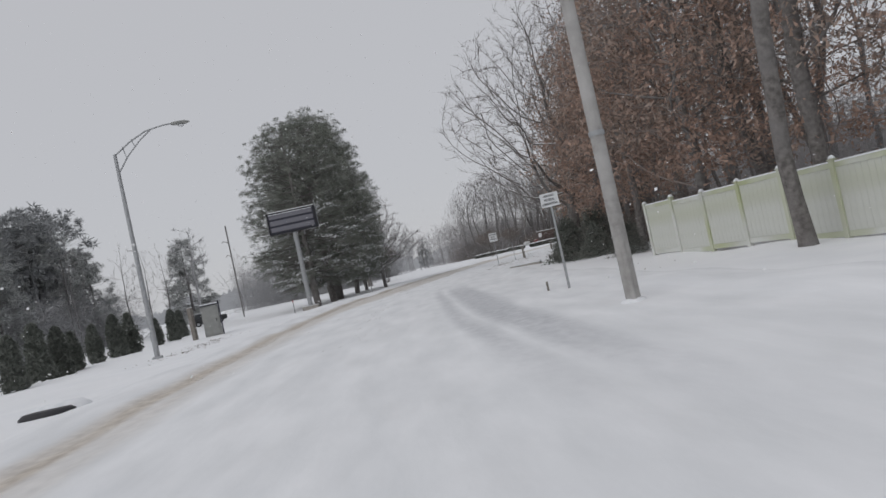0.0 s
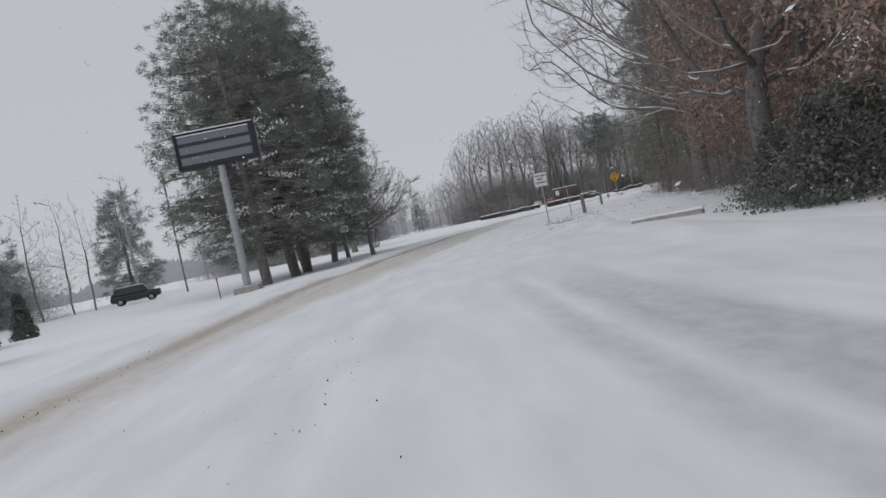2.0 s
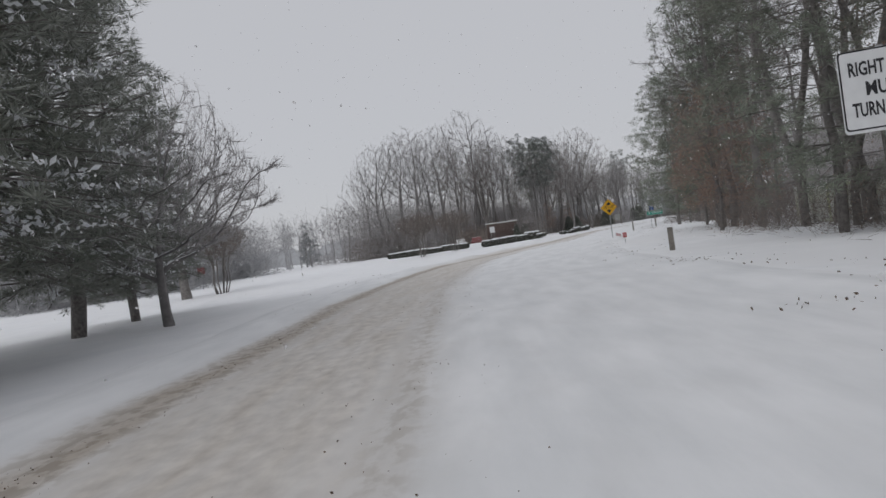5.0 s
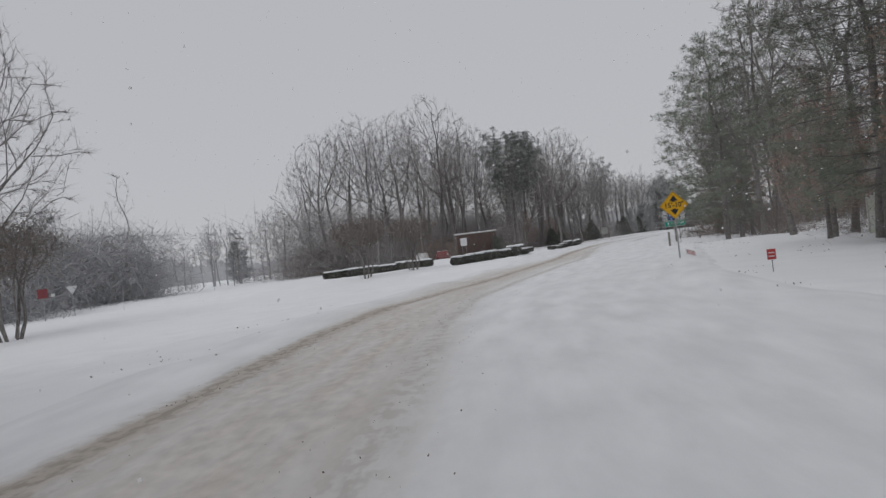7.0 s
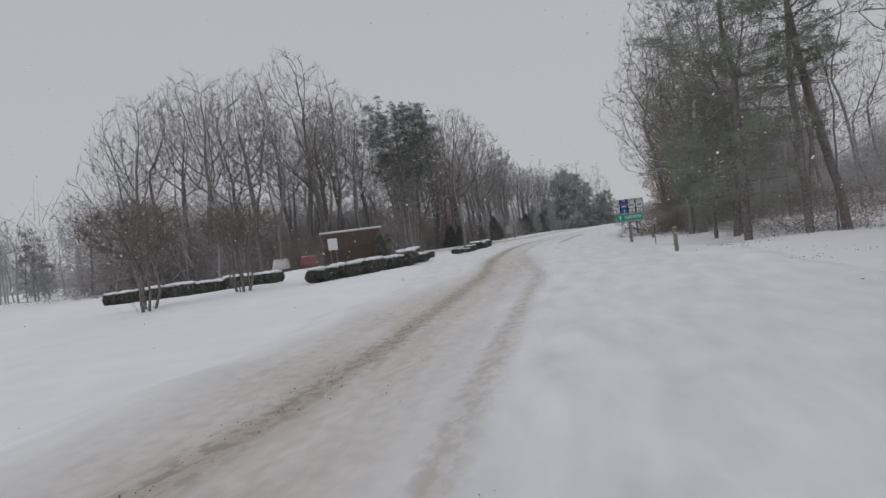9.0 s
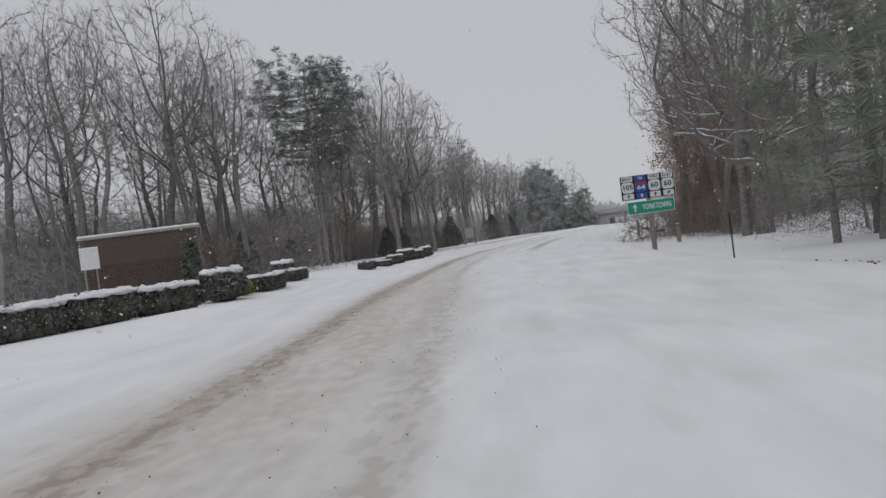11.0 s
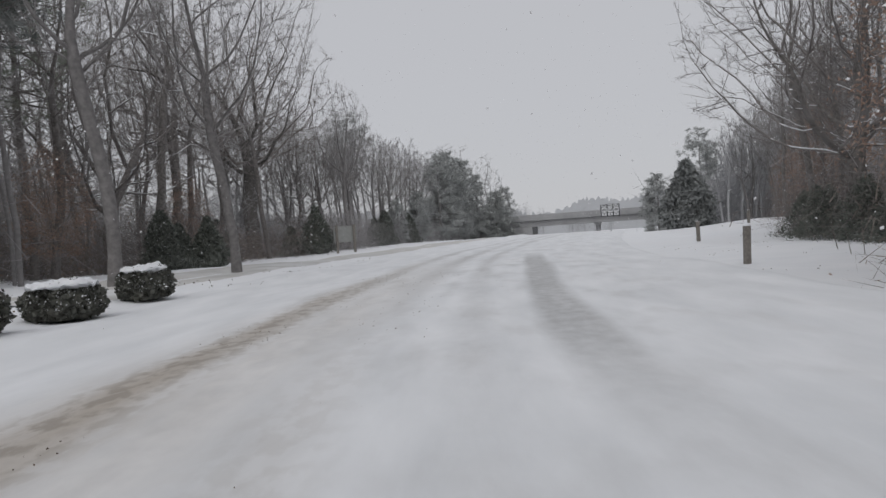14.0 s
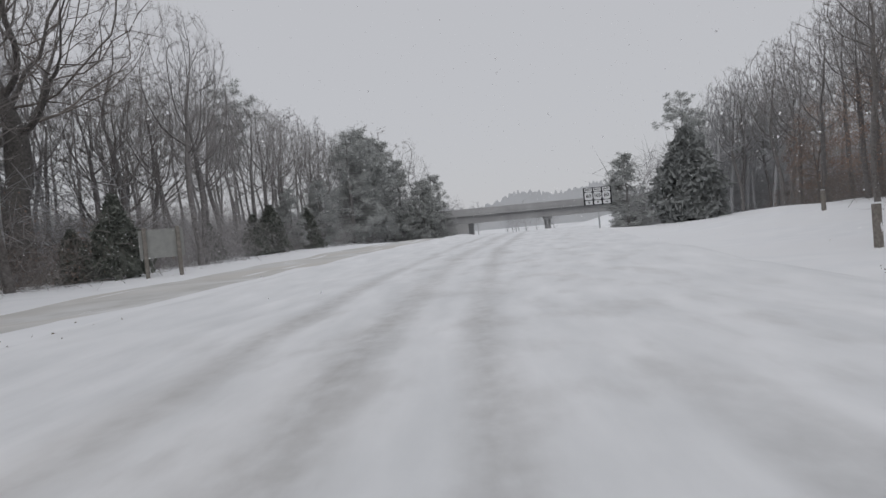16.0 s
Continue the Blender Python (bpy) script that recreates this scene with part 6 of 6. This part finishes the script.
hedge_run(-28.5, 152.5, -17.8, 154.0, 0.9, 0.85, 400, "dark clipped hedge with a crust of snow on top")
hedge_run(-14.9, 146.4, -9.9, 153.0, 0.95, 0.9, 440, "dark clipped hedge with a thick snow cap and bare stems")
for i, (x, y, w, dp, h, bx, sn, label) in enumerate([
        (-9.5, 155.2, 1.5, 1.4, 1.1, 2.4, 0.9, "rounded clipped bush with snow on its crown"),
        (-8.7, 158.7, 1.55, 1.2, 0.62, 4.0, 0.98, "low box-clipped bush under flat snow"),
        (-8.1, 162.0, 1.5, 1.2, 0.55, 4.0, 0.98, "low box-clipped bush under flat snow"),
        (-8.9, 166.0, 1.15, 1.15, 1.0, 2.3, 0.9, "small round bush nearly buried in snow"),
        (-4.9, 171.2, 0.95, 0.9, 0.5, 3.5, 0.85, "small box-clipped bush dusted with snow"),
        (-3.9, 173.7, 1.1, 1.0, 0.4, 2.0, 0.9, "flattened bush mostly under snow"),
        (-3.15, 176.2, 1.15, 1.1, 0.6, 3.0, 0.9, "small clipped bush with a snow crust"),
        (-2.35, 179.2, 1.6, 1.3, 0.78, 2.6, 0.9, "rounded clipped bush with a thick snow cap"),
        (-1.5, 181.9, 1.4, 1.2, 0.72, 2.6, 0.9, "rounded clipped bush with a thick snow cap"),
        (-0.6, 185.0, 1.3, 1.1, 0.78, 2.6, 0.85, "rounded clipped bush with a snow cap")]):
    ob = leaf_mound("clipped_bush", 500 + i, w, dp, h, label, "bush", HEDGE, 800, 0.075, sn, bx, "row of clipped bushes")
    ob.matrix_basis = pose(x, y, ground_z(x, y) - 0.03, 0, 0, 60 + i * 3)
ob = leaf_mound("golden_shrub", 530, 0.7, 0.6, 0.55, "small yellow-green shrub beside a hedge", "shrub", material("golden_leaves", (0.30, 0.29, 0.08), 0.8, (0.2, 0.2, 0.06), 6.0, vary=0.3), 300, 0.09, 0.5, 2.0)
ob.matrix_basis = pose(-9.2, 157.0, ground_z(-9.2, 157.0))
cyp = cone_tree("cypress", 540, 2.1, 0.5, (BARK, CEDAR), "small dark cypress against the brick wall", 1000, 0.11, 0.7, 40, 0.02)
place(cyp, -11.3, 158.6, 0, 1.0, 0.0, False)

# ---- overpass ----
br = thing("overpass", "low grey highway overpass crossing the sunken road", "bridge", (59.0, 290.0, 0), -27)
part("girder", boxes(((-48, -5, 0.95), (55, 5, 2.05)), bevel=0.05), br, mat=STEELBR)
part("deck", boxes(((-48, -5.6, 2.053), (55, 5.6, 2.35)), bevel=0.03), br, mat=STEELBR)
part("parapet", boxes(((-48, -5.6, 2.353), (55, -5.3, 3.15)), bevel=0.03), br, mat=STEELBR)
part("parapet", boxes(((-48, 5.3, 2.353), (55, 5.6, 3.15)), bevel=0.03), br, mat=STEELBR)
part("abutment", boxes(((-30, -5, -5), (-8.5, 5, 0.947)), bevel=0.05), br, mat=STEELBR)
part("abutment", boxes(((15, -5, -5), (40, 5, 0.947)), bevel=0.05), br, mat=STEELBR)
for yy in (-3.5, 0, 3.5):
    part("pier", tube_mesh("pier", pipe([(3.2, yy, -5), (3.2, yy, 0.6)], 0.4), 12, STEELBR), br)
part("pier_cap", boxes(((2.6, -4.6, 0.55), (3.8, 4.6, 0.948)), bevel=0.03), br, mat=STEELBR)


# ---- vehicles ----
def car(name, label, paint, x, y, turn, tall=1.0):
    ob = at_spot(name, label, "car", x, y, turn)
    bm = boxes(((-2.25, -0.9, 0.35), (2.25, 0.9, 0.98 * tall)), bevel=0.12)
    part("body", bm, ob, mat=paint)
    bm = bmesh.new()
    r = bmesh.ops.create_cube(bm, size=1.0)
    for v in r["verts"]:
        up_ = v.co.z > 0
        v.co = Vector((v.co.x * (2.5 if up_ else 3.5) - 0.45, v.co.y * (1.45 if up_ else 1.7), (1.68 if up_ else 0.97) * tall))
    bmesh.ops.bevel(bm, geom=list(bm.edges), offset=0.06, segments=1, affect="EDGES")
    cabn = part("cabin", bm, ob, mat=paint)
    for sy in (-1, 1):
        bm = bmesh.new()
        f = bm.faces.new([bm.verts.new(p) for p in ((-1.75, sy * 0.86, 1.05 * tall), (0.95, sy * 0.86, 1.05 * tall), (0.55, sy * 0.775, 1.58 * tall), (-1.45, sy * 0.775, 1.58 * tall))])
        part("side_window", bm, cabn, mat=GLASS)
    for xx in (-1.4, 1.4):
        for sy in (-1, 1):
            bm = lathe([(0.2, -0.11), (0.34, -0.1), (0.34, 0.1), (0.2, 0.11)], 16)
            bmesh.ops.transform(bm, matrix=pose(xx, sy * 0.82, 0.34, 90, 0, 0), verts=bm.verts)
            wh = part("wheel", bm, ob, mat=RUBBER)
            bm = lathe([(0.19, -0.125), (0.19, 0.125)], 12)
            bmesh.ops.transform(bm, matrix=pose(xx, sy * 0.82, 0.34, 90, 0, 0), verts=bm.verts)
            part("rim", bm, wh, mat=GALV)
    part("roof_snow", boxes(((-1.6, -0.65, 1.682 * tall), (0.7, 0.65, 1.75 * tall)), bevel=0.03), ob, mat=SNOW_CAP)
    return ob


car("sport_utility_vehicle", "dark sport utility vehicle standing on the far snowy lane", CARPAINT, -46.0, 82.0, 35)
car("parked_car", "red parked car behind the hedge", MAROON, -19.4, 179.5, 98, 0.8)
car("parked_car", "white parked car behind the hedge", WHITE, -22.2, 180.0, 98, 0.8)

# ---- opposite carriageway ----
LANE = material("packed_snow_lane", (0.70, 0.705, 0.71), 0.75, (0.50, 0.495, 0.48), 0.45, 0.5, 3.0, second=(0.58, 0.565, 0.54), sscale=0.15)
tagged(road_strip("road_opposite", LANE, 206, 330, -2.6, 2.6, [(-1.2, 0.25, 0.04), (0.9, 0.25, 0.04)], centre=lambda s: -10.6, half=9.0, over=True), "pale opposite carriageway of packed grey snow", "road", kind="structure")

# ---- leaf litter and clods poking through the snow ----
lr = np.random.default_rng(21)
pts = []
for s0, s1, d0, d1, clumps, each in ((79, 93, 4.0, 7.4, 26, 16), (70, 104, 5.6, 9.5, 22, 9), (104, 150, 5.5, 11, 26, 4), (150, 172, 5.6, 9, 26, 9), (20, 60, 6, 10, 6, 3), (210, 236, 7, 22, 24, 4), (200, 232, -9.5, -7.0, 16, 9), (52, 62, -10.6, -9.8, 26, 10), (108, 135, -9, -6, 16, 3)):
    for i in range(clumps):
        cs, cd, wide = lr.uniform(s0, s1), lr.uniform(d0, d1), lr.uniform(0.12, 0.6)
        for k in range(int(each * lr.uniform(0.4, 1.4)) + 1):
            pts.append(along(cs + lr.normal() * wide * 1.3, cd + lr.normal() * wide))
pts = np.array(pts)
zz = land(pts[:, 0], pts[:, 1])
lit = new("leaf_litter", shards(np.column_stack([pts, zz + 0.004]), 0.045, lr, DIRT, "leaf_litter", 1.5))
tagged(lit, "brown leaves and grass clods poking through snow", "leaf litter", kind="stuff")
xs = []
for i in range(4200):
    s = lr.uniform(40, 215)
    d = (float(np.interp(s, [55, 78, 120, 145, 200], [-5.0, -4.8, -4.5, -3.6, -2.9])) if lr.random() < 0.7 else -1.2 + lr.normal() * 0.6) + lr.normal() * 0.25
    xs.append(along(s, d))
xs = np.array(xs)
cl = new("slush_clods", shards(np.column_stack([xs, np.full(len(xs), 0.01)]), 0.017, lr, DIRT, "slush_clods", 1.3))
tagged(cl, "small brown clods of frozen slush in the wheel tracks", "slush", kind="stuff")

# ---- falling snow ----
FLAKE = bpy.data.materials.new("snowflake")
FLAKE.use_nodes = True
fn, fk = FLAKE.node_tree.nodes, FLAKE.node_tree.links
fn["Principled BSDF"].inputs["Base Color"].default_value = (0.95, 0.95, 0.96, 1)
fn["Principled BSDF"].inputs["Roughness"].default_value = 0.8
thinf = fn.new("ShaderNodeBsdfTranslucent")
thinf.inputs["Color"].default_value = (0.95, 0.95, 0.96, 1)
half_ = fn.new("ShaderNodeMixShader")
fk.new(fn["Principled BSDF"].outputs[0], half_.inputs[1])
fk.new(thinf.outputs[0], half_.inputs[2])
fk.new(half_.outputs[0], fn["Material Output"].inputs["Surface"])
fr = np.random.default_rng(33)
fl = []
while len(fl) < 32000:
    s, d, z = fr.uniform(0, 290), fr.uniform(-32, 26), fr.uniform(0.3, 13)
    if abs(d) < 1.6 and z < 3:
        continue
    x, y = along(s, d)
    fl.append((x, y, z))
flakes = new("falling_snow", shards(np.array(fl), 0.036, fr, FLAKE, "falling_snow", 1.2))
tagged(flakes, "loose white snowflakes drifting in the air", "snowflakes", kind="stuff")

# ---- bricks of the entrance wall ----
bm = boxes(((-0.097, -0.022, -0.028), (0.097, 0.0, 0.028)), bevel=0.004)
brick_me = bpy.data.meshes.new("brick")
bm.to_mesh(brick_me)
bm.free()
brick_me.materials.append(BRICKM)
core = [c for c in bw.children if c.name.startswith("core")][0]
rows_, cols_ = 32, 21
joined = []
for r_ in range(rows_):
    for c_ in range(cols_):
        x = -2.2 + 0.105 + c_ * 0.2085 + (0.104 if r_ % 2 else 0)
        if x > 2.1:
            continue
        z = 0.16 + r_ * 0.0715
        if r_ >= 18:
            b = new("brick", brick_me)
            b.parent = core
            b.location = (x, -0.1, z)
        else:
            joined.append((x, z))
bv, bf = [], []
for x, z in joined:
    i = len(bv)
    bv += [(x - 0.097, -0.12, z - 0.028), (x + 0.097, -0.12, z - 0.028), (x + 0.097, -0.12, z + 0.028), (x - 0.097, -0.12, z + 0.028), (x - 0.097, -0.1, z - 0.028), (x + 0.097, -0.1, z - 0.028), (x + 0.097, -0.1, z + 0.028), (x - 0.097, -0.1, z + 0.028)]
    bf += [(i, i + 1, i + 2, i + 3), (i + 1, i + 5, i + 6, i + 2), (i + 4, i, i + 3, i + 7), (i + 3, i + 2, i + 6, i + 7), (i + 4, i + 5, i + 1, i)]
lowb = new("brickwork", mesh_np("brickwork", bv, bf, BRICKM))
lowb.parent = core
tagged(lowb, kind="stuff")
